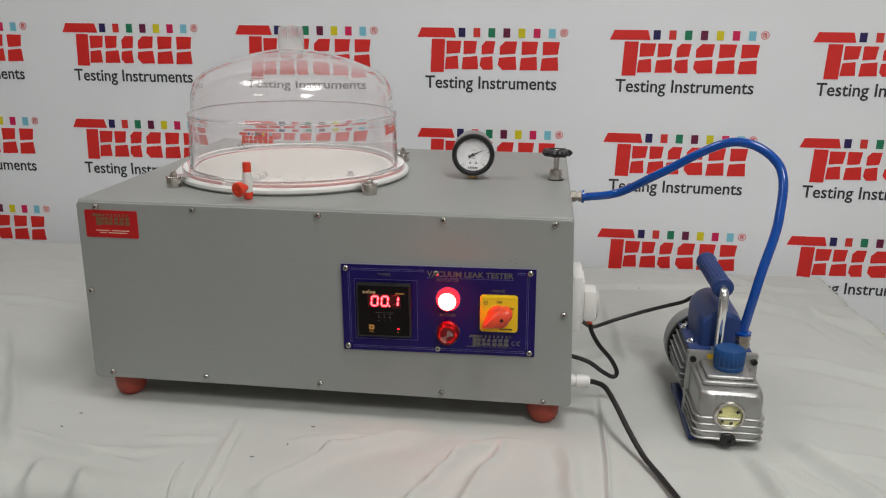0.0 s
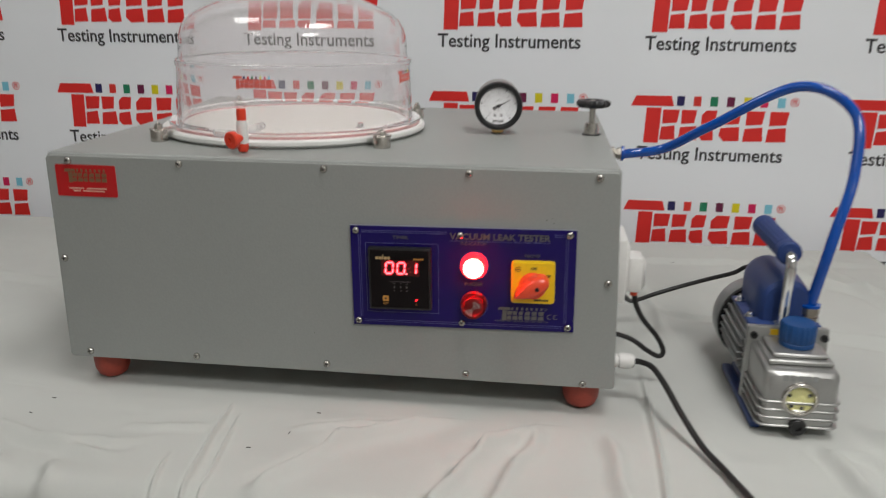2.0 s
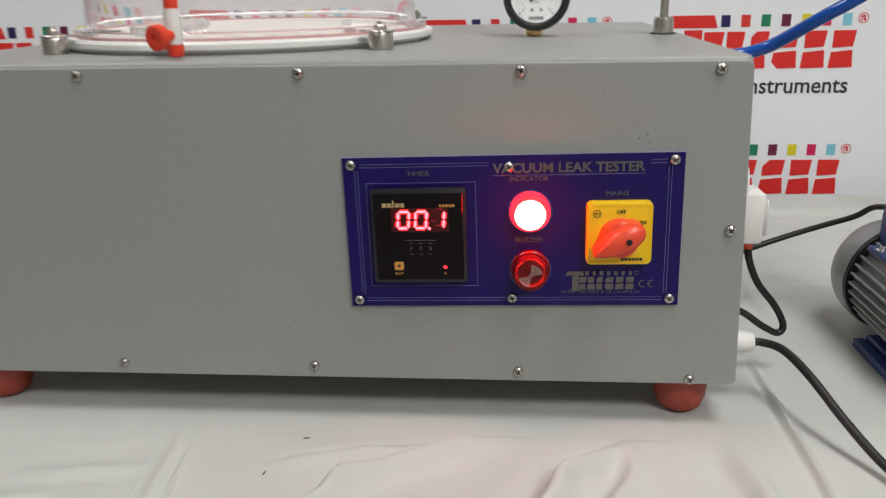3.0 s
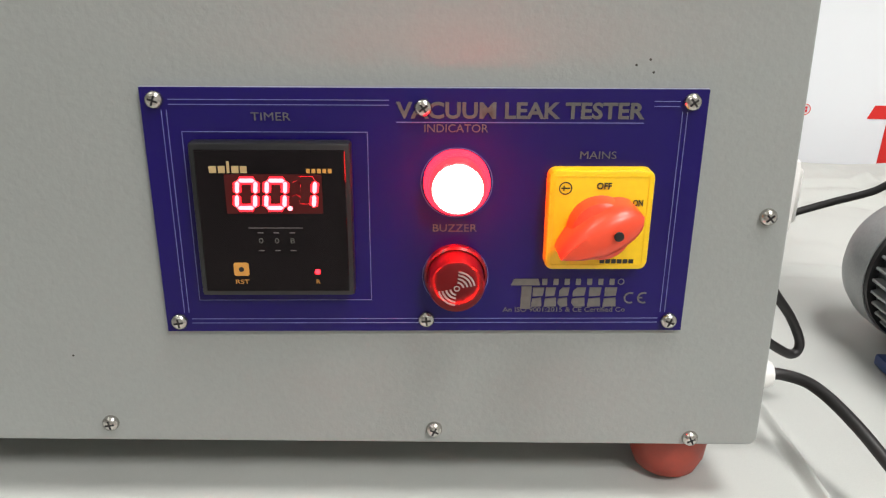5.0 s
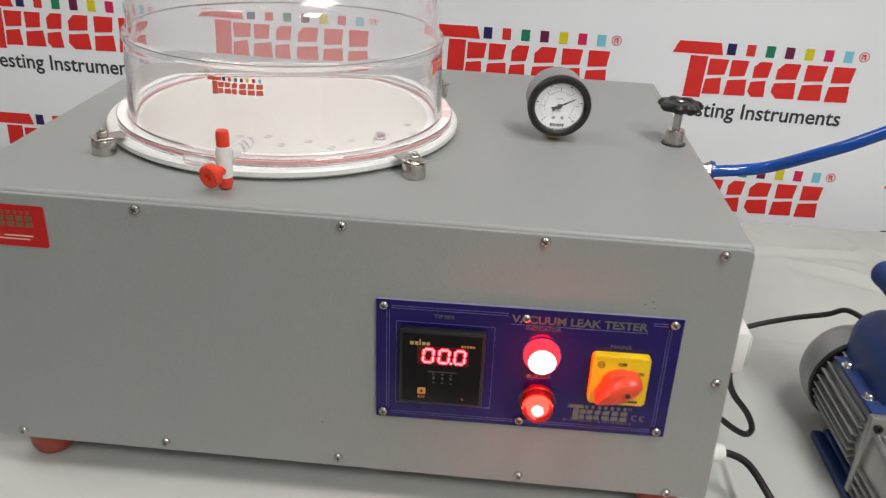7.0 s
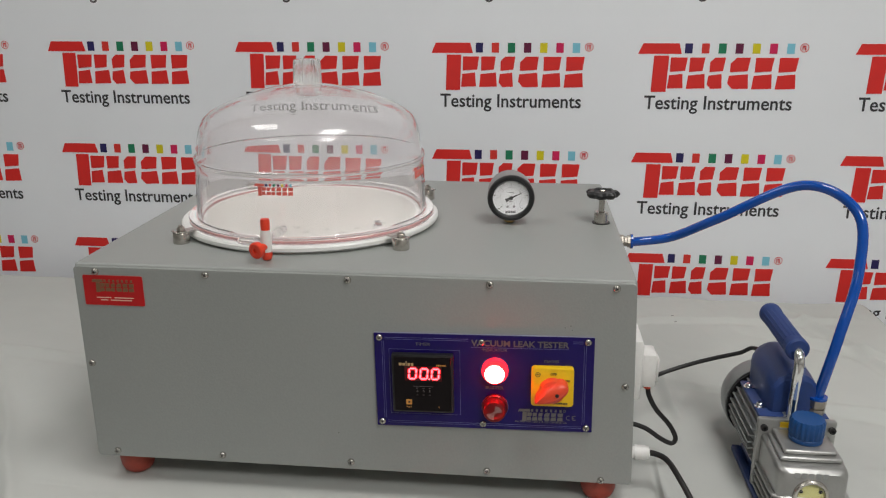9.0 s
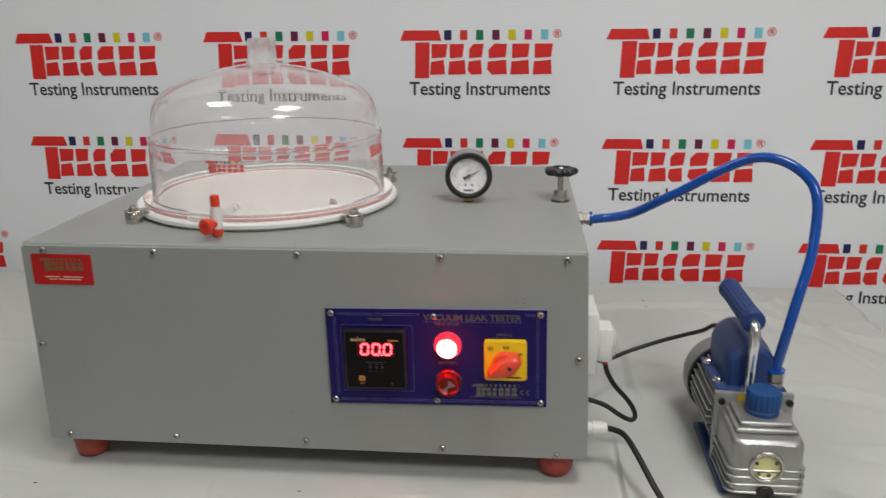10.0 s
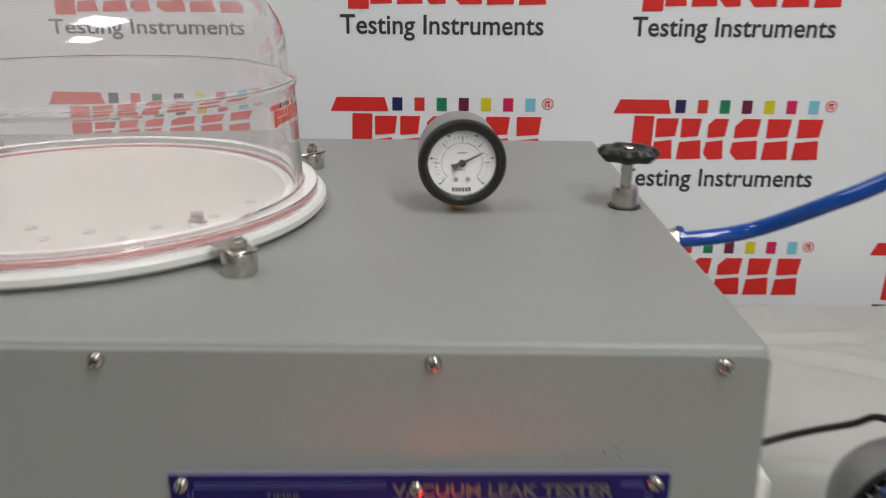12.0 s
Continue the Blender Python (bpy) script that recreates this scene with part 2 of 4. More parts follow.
def round_rect(w, h, r, n=5, cx=0.0, cz=0.0):
    out = []
    for sx, sz, a0 in ((1, 1, 0), (-1, 1, 90), (-1, -1, 180), (1, -1, 270)):
        for k in range(n + 1):
            a = radians(a0 + 90 * k / n)
            out.append((cx + sx * (w / 2 - r) + r * math.cos(a), cz + sz * (h / 2 - r) + r * math.sin(a)))
    return out


def rect(x0, z0, x1, z1):
    return [(x0, z0), (x1, z0), (x1, z1), (x0, z1)]


def add_frame_line(bm, x0, z0, x1, z1, w, y):
    """A thin printed rectangle."""
    for q in ((x0, z0, x1, z0 + w), (x0, z1 - w, x1, z1), (x0, z0 + w, x0 + w, z1 - w), (x1 - w, z0 + w, x1, z1 - w)):
        add_plate(bm, rect(*q), y, y + 0.0002)


def text_mesh(name, words, size, mat, parent, x, y, z, width=0.0, align="LEFT", bold=0.0, shear=0.0, label=""):
    """Words standing in the xz plane, facing -y; width, where given, is the length of the line."""
    cu = bpy.data.curves.new(name, "FONT")
    cu.body, cu.size, cu.extrude, cu.offset, cu.shear = words, size, 0.00008, bold, shear
    cu.resolution_u = 3
    tmp = bpy.data.objects.new(name, cu)
    me = bpy.data.meshes.new_from_object(tmp)
    bpy.data.objects.remove(tmp)
    xs = [v.co.x for v in me.vertices]
    lo, hi = min(xs), max(xs)
    k = width / (hi - lo) if width else 1.0
    shift = -lo if align == "LEFT" else -(lo + hi) / 2
    me.transform(pose(0, 0, 0, 90) @ Matrix.Diagonal((k, 1, 1, 1)) @ Matrix.Translation((shift, 0, 0)))
    me.materials.clear()
    me.materials.append(mat)
    ob = new(name, me)
    ob.parent = parent
    ob.matrix_basis = pose(x, y, z)
    if label:
        tagged(ob, label)
    return ob


def ring_outline(bm, cx, cz, r, w, y, a0=0, a1=360, n=32):
    """A flat printed ring, or an arc of one."""
    n = max(6, int(n * abs(a1 - a0) / 360))
    for k in range(n):
        p, q = radians(a0 + (a1 - a0) * k / n), radians(a0 + (a1 - a0) * (k + 1) / n)
        add_plate(bm, [(cx + (r - w) * math.cos(p), cz + (r - w) * math.sin(p)), (cx + r * math.cos(p), cz + r * math.sin(p)),
                       (cx + r * math.cos(q), cz + r * math.sin(q)), (cx + (r - w) * math.cos(q), cz + (r - w) * math.sin(q))], y, y + 0.0002)


def mark_cells():
    """The maker's mark as plain slanted blocks: a wedge bar, a post under it, and six stacked pairs of blocks."""
    cells = [[[(8, 0), (70, 0), (75, 18), (0, 18)]], [[(28, 21), (54, 21), (52, 84), (26, 84)]]]
    for x, top, low, cut in ((58, 28, 25, 0), (91, 25, 30, 0), (126, 25, 24, 7), (161, 32, 34, 9), (203, 30, 32, 0), (243, 31, 32, 0)):
        cells.append([[(x + cut, 24), (x + top, 24), (x + top - 3, 47), (x - 1, 49), (x - 1, 25 + cut)],
                      [(x - 2, 55), (x + low - 4, 52), (x + low - 2, 77), (x + cut - 4, 78), (x - 4, 77 - cut)]])
    return cells


def mark_shapes(bm, s, y, cells=None, squares=True, first=0):
    """Prints the cells, and a row of seven small squares. s: the scale; 1 is 288 units of 1.14 mm."""
    u = 0.00114 * s

    def block(points, mat=0):
        add_plate(bm, [(x * u, -z * u) for x, z in points], y, y + 0.0004, mat)

    for cell in cells or mark_cells():
        for points in cell:
            block(points)
    for k in range(7 if squares else 0):
        x = 80 + 28.7 * k
        block([(x, 0), (x + 13, 0), (x + 13, 17), (x, 17)], first + k if first else 0)


# ---- room ----
def slab(name, lo, hi, mat, label, category="wall"):
    bm = add_box(bmesh.new(), lo, hi)
    return tagged(part(name, bm, mat, smooth=False), label, category, kind="structure")


# unseen room shell, added to close in the scene and bounce its light
FZ = -0.76
slab("floor", (-3.4, -3.6, FZ - 0.1), (2.4, 1.2, FZ), FLOOR, "pale polished floor of the exhibition room", "floor")
slab("ceiling", (-3.4, -3.6, CEILING), (2.4, 1.2, CEILING + 0.1), CEIL, "white ceiling with square light panels", "ceiling")
slab("wall_north", (-3.4, 1.1, FZ), (2.4, 1.2, CEILING), WALL, "unseen painted wall added behind the printed banner")
slab("wall_south", (-3.4, -3.6, FZ), (2.4, -3.5, CEILING), WALL, "unseen painted wall added facing the banner")
slab("wall_west", (-3.4, -3.5, FZ), (-3.3, 1.1, CEILING), WALL, "unseen painted side wall added to close the room")
slab("wall_east", (2.3, -3.5, FZ), (2.4, 1.1, CEILING), WALL, "unseen painted side wall added to close the room")

for lx, ly, power in LAMPS:
    light = thing("ceiling_light", "square white LED panel light in the ceiling", "ceiling light", pose(lx, ly, CEILING), "ceiling lights")
    bm = bmesh.new()
    for lo, hi in (((-0.31, -0.31), (0.31, -0.29)), ((-0.31, 0.29), (0.31, 0.31)), ((-0.31, -0.29), (-0.29, 0.29)), ((0.29, -0.29), (0.31, 0.29))):
        add_box(bm, (*lo, -0.025), (*hi, 0.0))
    part("frame", bm, WHITE_PLASTIC, light, smooth=False)
    part("diffuser", add_box(bmesh.new(), (-0.29, -0.29, -0.018), (0.29, 0.29, -0.006)), DIFFUSER, light, smooth=False)

# ---- banner ----
banner = thing("backdrop_banner", "white vinyl exhibition banner printed with red maker's marks", "banner", pose(0, 0.857, 0))
bm = add_box(bmesh.new(), (-2.6, 0.0, FZ + 0.002), (1.9, 0.004, 1.35))
part("sheet", bm, BANNER, banner, smooth=False)
prints = []
for cell in mark_cells():
    bm = bmesh.new()
    mark_shapes(bm, 1.0, -0.0008, [cell], False)
    prints.append(part("printed_block", bm, INK_RED, banner, "red block of the mark", smooth=False, at=pose(0.101, 0, 0.502)))
bm = bmesh.new()
ring_outline(bm, 0.00114 * 281, -0.00114 * 7, 0.0085, 0.0012, -0.0008)
for q in ((-0.004, -0.0045, -0.0022, 0.0045), (-0.0016, 0.001, 0.0032, 0.0045), (0.0004, -0.0045, 0.0034, 0.0)):
    add_plate(bm, rect(0.00114 * 281 + q[0], -0.00114 * 7 + q[1], 0.00114 * 281 + q[2], -0.00114 * 7 + q[3]), -0.0008, -0.0004)
badge = part("printed_ring", bm, INK_RED, banner, smooth=False, at=pose(0.101, 0, 0.502))
words = text_mesh("lettering", "Testing Instruments", 0.0385, INK_GREY, banner, 0.119, -0.0006, 0.372, width=0.291, bold=0.0005, label="dark grey lettering")
prints += [badge, words]
for k, ink in enumerate(INKS):
    bm = add_plate(bmesh.new(), rect(0.0, -0.0194, 0.0148, 0.0), -0.0008, -0.0004)
    prints.append(part("printed_square", bm, ink, banner, smooth=False, at=pose(0.101 + 0.00114 * (80 + 28.7 * k), 0, 0.502)))
for col in range(-4, 3):
    for row in range(-3, 2):
        if (col, row) == (0, 0):
            continue
        for ob in prints:
            k = ob.copy()
            scene.collection.objects.link(k)
            k.matrix_basis = pose(0.418 * col, 0, 0.2185 * row - (0.002 if row < 0 else 0)) @ ob.matrix_basis

# ---- table and cloth ----
TX0, TX1, TY0, TY1 = -1.45, 0.585, -0.212, 0.778
table = thing("table", "long table hidden under the white cloth", "table")
part("tabletop", add_box(bmesh.new(), (TX0 + 0.02, TY0 + 0.02, -0.035), (TX1 - 0.02, TY1 - 0.02, -0.008), 0.003), WOOD, table)
for x in (TX0 + 0.08, TX1 - 0.08):
    for y in (TY0 + 0.08, TY1 - 0.08):
        part("leg", add_box(bmesh.new(), (x - 0.025, y - 0.025, FZ), (x + 0.025, y + 0.025, -0.0355), 0.003), STEEL, table)


# creases and soft folds of the cloth: start, end, height, width
FOLDS = [((-0.433, 0.05), (-0.405, -0.25), 0.0036, 0.0022), ((-0.404, -0.07), (-0.386, -0.25), 0.0024, 0.0020), ((-0.448, -0.15), (-0.436, -0.25), 0.0024, 0.0022),
         ((-0.66, -0.011), (-0.18, -0.021), 0.0011, 0.0026), ((-0.095, 0.022), (-0.285, -0.100), 0.0060, 0.009), ((-0.27, -0.088), (-0.335, -0.19), 0.0052, 0.009),
         ((-0.03, 0.008), (-0.128, -0.092), 0.0060, 0.009), ((-0.120, -0.080), (-0.168, -0.21), 0.0056, 0.009), ((-0.259, -0.012), (-0.185, 0.020), 0.0034, 0.006), ((-0.19, 0.022), (-0.08, 0.022), 0.0036, 0.007),
         ((-0.06, -0.03), (-0.11, -0.20), 0.0040, 0.008), ((0.066, 0.095), (0.060, -0.22), 0.0024, 0.0032), ((0.010, -0.03), (0.03, -0.22), 0.0040, 0.009), ((-0.24, -0.04), (-0.33, -0.07), 0.0018, 0.005),
         ((-0.52, -0.09), (-0.44, -0.075), 0.0018, 0.006), ((-0.60, -0.13), (-0.50, -0.115), 0.0022, 0.007), ((-0.16, -0.02), (-0.24, -0.05), 0.0022, 0.006),
         ((0.30, 0.02), (0.42, -0.2), 0.0050, 0.013), ((0.24, -0.02), (0.28, -0.2), 0.0045, 0.009), ((0.27, -0.03), (0.33, -0.10), 0.0036, 0.007), ((0.33, -0.01), (0.55, -0.07), 0.0045, 0.010), ((0.36, 0.12), (0.58, 0.05), 0.0045, 0.010),
         ((0.1, 0.5), (0.12, 0.25), 0.0022, 0.008), ((0.3, 0.6), (0.58, 0.45), 0.0040, 0.012), ((0.35, 0.3), (0.58, 0.2), 0.0040, 0.012), ((0.05, 0.62), (0.5, 0.66), 0.0025, 0.010), ((0.12, 0.36), (0.30, 0.33), 0.0020, 0.007),
         ((0.40, 0.70), (0.56, 0.25), 0.0035, 0.010), ((-0.9, 0.2), (-0.7, -0.1), 0.0035, 0.010), ((-1.2, 0.4), (-0.8, 0.35), 0.0025, 0.012), ((-0.70, -0.10), (-0.52, -0.15), 0.0030, 0.009),
         ((-0.62, -0.16), (-0.60, -0.25), 0.0045, 0.009), ((-0.56, -0.17), (-0.545, -0.25), 0.0040, 0.008), ((-0.66, -0.17), (-0.70, -0.25), 0.0045, 0.009)]
REST = [(-0.66, 0.03, -0.02, 0.5), (0.15, 0.28, -0.02, 0.27)]


def cloth_height(x, y):
    h = 0.0035 * noise.noise((x * 5, y * 5, 0.3)) + 0.0022 * noise.noise((x * 14 + 4, y * 9, 1.7)) + 0.0008 * noise.noise((x * 38, y * 30, 4.1))
    h += 0.0022 * max(0.0, 0.25 - abs(noise.noise((x * 7 + 2, y * 4.5 - x * 3, 7.7)))) / 0.25 * (0.5 + noise.noise((x * 3, y * 3, 9.1)))
    h += 0.0016 * max(0.0, 1 - 5 * abs(noise.noise((x * 11 + 3, y * 8 + x * 5, 3.3)))) * max(0.0, 0.4 + noise.noise((x * 4, y * 4, 6.6)))
    h += 0.010 * max(0.0, (x - 0.50) / 0.08) * noise.noise((x * 9, y * 21, 8.2))
    for (ax, ay), (bx, by), tall, wide in FOLDS:
        dx, dy = bx - ax, by - ay
        u = ((x - ax) * dx + (y - ay) * dy) / (dx * dx + dy * dy)
        if -0.15 < u < 1.15:
            off = (x - ax) * dy - (y - ay) * dx
            off = off / math.hypot(dx, dy) + (0.008 if wide > 0.005 else 0.003) * noise.noise((u * 3.1, tall * 900, 0.2))
            ends = min(1.0, max(0.0, (u + 0.15) / 0.3)) * min(1.0, max(0.0, (1.15 - u) / 0.25))
            h += (2.4 if wide < 0.005 else 2.7) * tall * ends * (math.exp(-abs(off / wide) ** 1.4) - 0.35 * math.exp(-((off - 1.8 * wide) / wide) ** 2))
    press = 1.0
    for x0, x1, y0, y1 in REST:
        out = max(x0 - x, x - x1, y0 - y, y - y1)
        press = min(press, min(1.0, max(0.0, out / 0.03)))
    return h * press - 0.0012


def cloth():
    """One sheet: flat over the table, bent over its edges and hanging down in folds."""
    radius, drop, step = 0.03, 0.26, 0.0046
    bend = radius * math.pi / 2
    over = bend + drop
    fine = 0.0015
    xs = np.concatenate([np.arange(TX0 - over, -0.50, step), np.arange(-0.50, -0.385, fine), np.arange(-0.385, 0.03, step), np.arange(0.03, 0.08, fine), np.arange(0.08, TX1 + over + step, step)])
    ys = np.concatenate([np.arange(TY0 - over, -0.05, step), np.arange(-0.05, -0.01, fine), np.arange(-0.01, TY1 + over + step, step)])

    def fold(s, lo, hi):
        """Arc length s to position, fall and outward sign."""
        if s < lo + radius:
            d, sign, edge = lo + radius - s, -1, lo + radius
        elif s > hi - radius:
            d, sign, edge = s - hi + radius, 1, hi - radius
        else:
            return s, 0.0, 0
        if d < bend:
            a = d / radius
            return edge + sign * radius * math.sin(a), radius * (1 - math.cos(a)), sign
        return edge + sign * radius, radius + d - bend, sign

    verts, faces, nx = [], [], len(xs)
    for v in ys:
        y, fy, sy = fold(v, TY0, TY1)
        for u in xs:
            x, fx, sx = fold(u, TX0, TX1)
            fall = max(fx, fy) if min(fx, fy) < 0.02 else max(fx, fy) + 0.3 * min(fx, fy)
            flat = max(0.0, 1 - fall / 0.03)
            h = cloth_height(x, y) if flat > 0 else 0.0
            wave = min(1.0, fall / 0.15)
            out = wave * (0.012 * math.sin(u * 38 + 2 * math.sin(u * 9)) + 0.008 * noise.noise((u * 12, v * 3, 2.0)))
            oux = wave * (0.012 * math.sin(v * 34 + 2 * math.sin(v * 8)))
            corner = 0.12 * min(fx, fy) if fx > 0 and fy > 0 else 0.0
            crinkle = (0.004 * noise.noise((u * 40, v * 25, 5.0)) + (0.009 * noise.noise((u * 4, v * 17, 5.5)) if sx > 0 else 0.0)) * min(1, fall / 0.02)
            ragged = min(1.0, max(0.0, (u - TX1 + 0.07) / 0.05)) * (0.011 * noise.noise((v * 15, 3.1, 0.4)) + 0.007 * noise.noise((v * 48, 7.7, 1.4)))
            verts.append((x + ragged + sx * (oux + 0.012 * wave + corner + crinkle) - (sx * 0.3 * corner), y + sy * (out + 0.012 * wave + corner + crinkle), h * flat - fall))
    for j in range(len(ys) - 1):
        for i in range(nx - 1):
            k = j * nx + i
            faces.append((k, k + 1, k + nx + 1, k + nx))
    me = bpy.data.meshes.new("tablecloth")
    me.from_pydata(verts, [], faces)
    me.materials.append(CLOTH)
    me.shade_smooth()
    return tagged(new("tablecloth", me), "wrinkled white cotton tablecloth draped over the table", "tablecloth")


cloth()


# ---- vacuum leak tester ----
BX0, BX1, BY1, BZ0, BZ1 = -0.640, 0.015, 0.500, 0.0362, 0.2895
CX, CY = -0.412, 0.2285
tester = thing("vacuum_leak_tester", "grey powder-coated vacuum leak tester with a blue control panel", "testing machine", pose(0, 0.0045, 0))


def lean(bm):
    """The right side of the cabinet stands a little out of true."""
    for v in bm.verts:
        if v.co.x > -0.05:
            v.co.x += 0.0090 * (0.1640 - v.co.z) / 0.2515
    return bm


bm = lean(add_box(bmesh.new(), (BX0, 0.0015, BZ0), (BX1, BY1, BZ1), 0.0045, 8))
part("cabinet", bm, GREY, tester, "grey textured sheet-metal cabinet", smooth=False)
bm = bmesh.new()
add_plate(bm, round_rect(BX1 - BX0 - 0.001, BZ1 - BZ0 - 0.0034, 0.005, 4, (BX0 + BX1) / 2, (BZ0 + BZ1) / 2 - 0.0017), -0.0012, 0.004)
bmesh.ops.bevel(bm, geom=[e for e in bm.edges if all(abs(v.co.y + 0.0012) < 1e-6 for v in e.verts)], offset=0.001, segments=2, affect="EDGES", profile=0.5)
part("front_plate", lean(bm), GREY, tester, "grey screwed front plate", smooth=False)


def screw_mesh(r):
    """A pan-head screw with a cross recess, its head towards -y."""
    bm = add_lathe(bmesh.new(), [(0, 0), (r, 0), (r, r * 0.25), (r * 0.82, r * 0.62), (r * 0.45, r * 0.8), (0, r * 0.82)], 16, pose(0, 0, 0, 90))
    for w, h in ((r * 1.1, r * 0.22), (r * 0.22, r * 1.1)):
        add_plate(bm, rect(-w / 2, -h / 2, w / 2, h / 2), -r * 0.84, -r * 0.6, 1)
    me = bpy.data.meshes.new("screw")
    me.materials.append(SCREW_STEEL), me.materials.append(BLACK)
    bm.to_mesh(me)
    bm.free()
    me.shade_smooth()
    me.set_sharp_from_angle(angle=radians(40))
    return me


SCREW = screw_mesh(0.0042)
for i, (x, z) in enumerate([(-0.612, 0.2805), (-0.479, 0.2805), (-0.312, 0.2805), (-0.151, 0.2805), (-0.012, 0.2805), (-0.613, 0.0445), (-0.477, 0.0462),
                            (-0.316, 0.0468), (-0.151, 0.0447), (-0.017, 0.0406), (-0.631, 0.163), (0.004, 0.163)]):
    s = new("screw", SCREW)
    s.parent = tester
    s.matrix_basis = pose(x, -0.0012, z, 0, 37 * i % 90, 0)
for x in (-0.606, -0.0165):
    for y in (0.032, 0.45):
        bm = add_lathe(bmesh.new(), [(0, 0.0), (0.012, 0.0), (0.0175, 0.004), (0.0208, 0.012), (0.0218, 0.022), (0.0218, BZ0), (0, BZ0)], 32)
        part("foot", bm, FOOT_RED, tester, "round red rubber foot", at=pose(x, y, 0.0))

# rating label
bm = bmesh.new()
add_plate(bm, round_rect(0.073, 0.037, 0.002, 3), -0.0006, 0.0)
label_plate = part("rating_label", bm, LABEL_RED, tester, "small red foil label with a gold mark", smooth=False, at=pose(-0.592, -0.0013, 0.2575))
for cell in mark_cells():
    bm = bmesh.new()
    mark_shapes(bm, 0.165, -0.0009, [cell], False)
    part("printed_block", bm, LABEL_INK, label_plate, smooth=False, at=pose(-0.026, 0, 0.0135))
for k in range(7):
    bm = add_plate(bmesh.new(), rect(0.0, -0.0032, 0.0024, 0.0), -0.0009, -0.0005)
    part("printed_square", bm, LABEL_INK, label_plate, smooth=False, at=pose(-0.026 + 0.0001881 * (80 + 28.7 * k), 0, 0.0135))
for x0, x1, z in ((-0.022, -0.004, -0.0095), (0.0, 0.024, -0.0095), (-0.017, -0.008, -0.0125), (-0.005, 0.021, -0.0125)):
    part("print_bar", add_plate(bmesh.new(), rect(x0, z, x1, z + 0.0012), -0.0008, -0.0005), LABEL_PALE, label_plate, smooth=False)

# control panel
PANEL = pose(-0.157, -0.0012, 0.1615, 0, -0.92, 0)
bm = bmesh.new()
add_plate(bm, rect(-0.1252, -0.059, 0.1252, 0.059), -0.0028, 0.0, 0)
for fc in bm.faces:
    if abs(fc.normal.y) < 0.5:
        fc.material_index = 1
panel = part("control_panel", bm, [PANEL_BLUE, PANEL_EDGE], tester, "glossy royal blue acrylic control panel", smooth=False, at=PANEL)
SMALL = screw_mesh(0.0041)
for i, (x, z) in enumerate([(-0.1188, 0.0535), (0.1178, 0.0535), (-0.119, -0.0535), (0.1185, -0.0535), (-0.0015, 0.0505), (0.0, -0.0525)]):
    s = new("screw", SMALL)
    s.parent = panel
    s.matrix_basis = pose(x, -0.0028, z, 0, 20 + 31 * i, 0)
Y = -0.0031
text_mesh("lettering", "VACUUM LEAK TESTER", 0.0100, PANEL_INK, panel, -0.0135, Y, 0.0459, width=0.1105, bold=0.00028, label="silver capital lettering")
text_mesh("lettering", "TIMER", 0.0052, PANEL_INK, panel, -0.0775, Y, 0.0445, width=0.0175)
text_mesh("lettering", "INDICATOR", 0.0052, PANEL_INK, panel, -0.001, Y, 0.0395, width=0.0285)
text_mesh("lettering", "BUZZER", 0.0052, PANEL_INK, panel, 0.003, Y, -0.0075, width=0.0205)
text_mesh("lettering", "MAINS", 0.0050, PANEL_INK, panel, 0.0695, Y, 0.0275, width=0.0165)
text_mesh("lettering", "An ISO 9001:2015 & CE Certified Co", 0.0036, PANEL_INK, panel, 0.037, Y, -0.0488, width=0.0595)
for cell in mark_cells():
    bm = bmesh.new()
    mark_shapes(bm, 0.165, Y, [cell], False)
    part("printed_block", bm, PANEL_INK, panel, smooth=False, at=pose(0.0405, 0, -0.0315))
for k in range(7):
    bm = add_plate(bmesh.new(), rect(0.0, -0.0032, 0.0024, 0.0), Y, Y + 0.0004)
    part("printed_square", bm, PANEL_INK, panel, smooth=False, at=pose(0.0405 + 0.0001881 * (80 + 28.7 * k), 0, -0.0315))
bm = bmesh.new()
ring_outline(bm, 0.0985, -0.0415, 0.003, 0.0008, Y, 60, 300)
ring_outline(bm, 0.105, -0.0415, 0.003, 0.0008, Y, 60, 300)
ring_outline(bm, 0.0935, -0.033, 0.0016, 0.0004, Y)
add_plate(bm, rect(0.1025, -0.0418, 0.1045, -0.0411), Y, Y + 0.0002)
part("printed_arcs", bm, PANEL_INK, panel, smooth=False)
bm = bmesh.new()
for k in (0.0, 0.0022):
    for q in ((-0.113, 0.0535 - k, -0.0165, 0.0538 - k), (0.101, 0.0535 - k, 0.1125, 0.0538 - k), (-0.113, -0.0525 - k, 0.113, -0.0522 - k),
              (-0.1165 + k, -0.049, -0.1162 + k, 0.049), (0.1160 - k, -0.049, 0.1163 - k, 0.049)):
        add_plate(bm, rect(*q), Y, Y + 0.0002)
add_plate(bm, rect(-0.0135, 0.0437, 0.097, 0.0441), Y, Y + 0.0002)
add_frame_line(bm, -0.1085, -0.0425, -0.0262, 0.0395, 0.0003, Y)
ring_outline(bm, 0.0138, 0.0160, 0.0165, 0.0003, Y, n=48)
ring_outline(bm, 0.0138, -0.0300, 0.0158, 0.0003, Y, n=48)
part("printed_frame", bm, PANEL_LINE, panel, smooth=False)

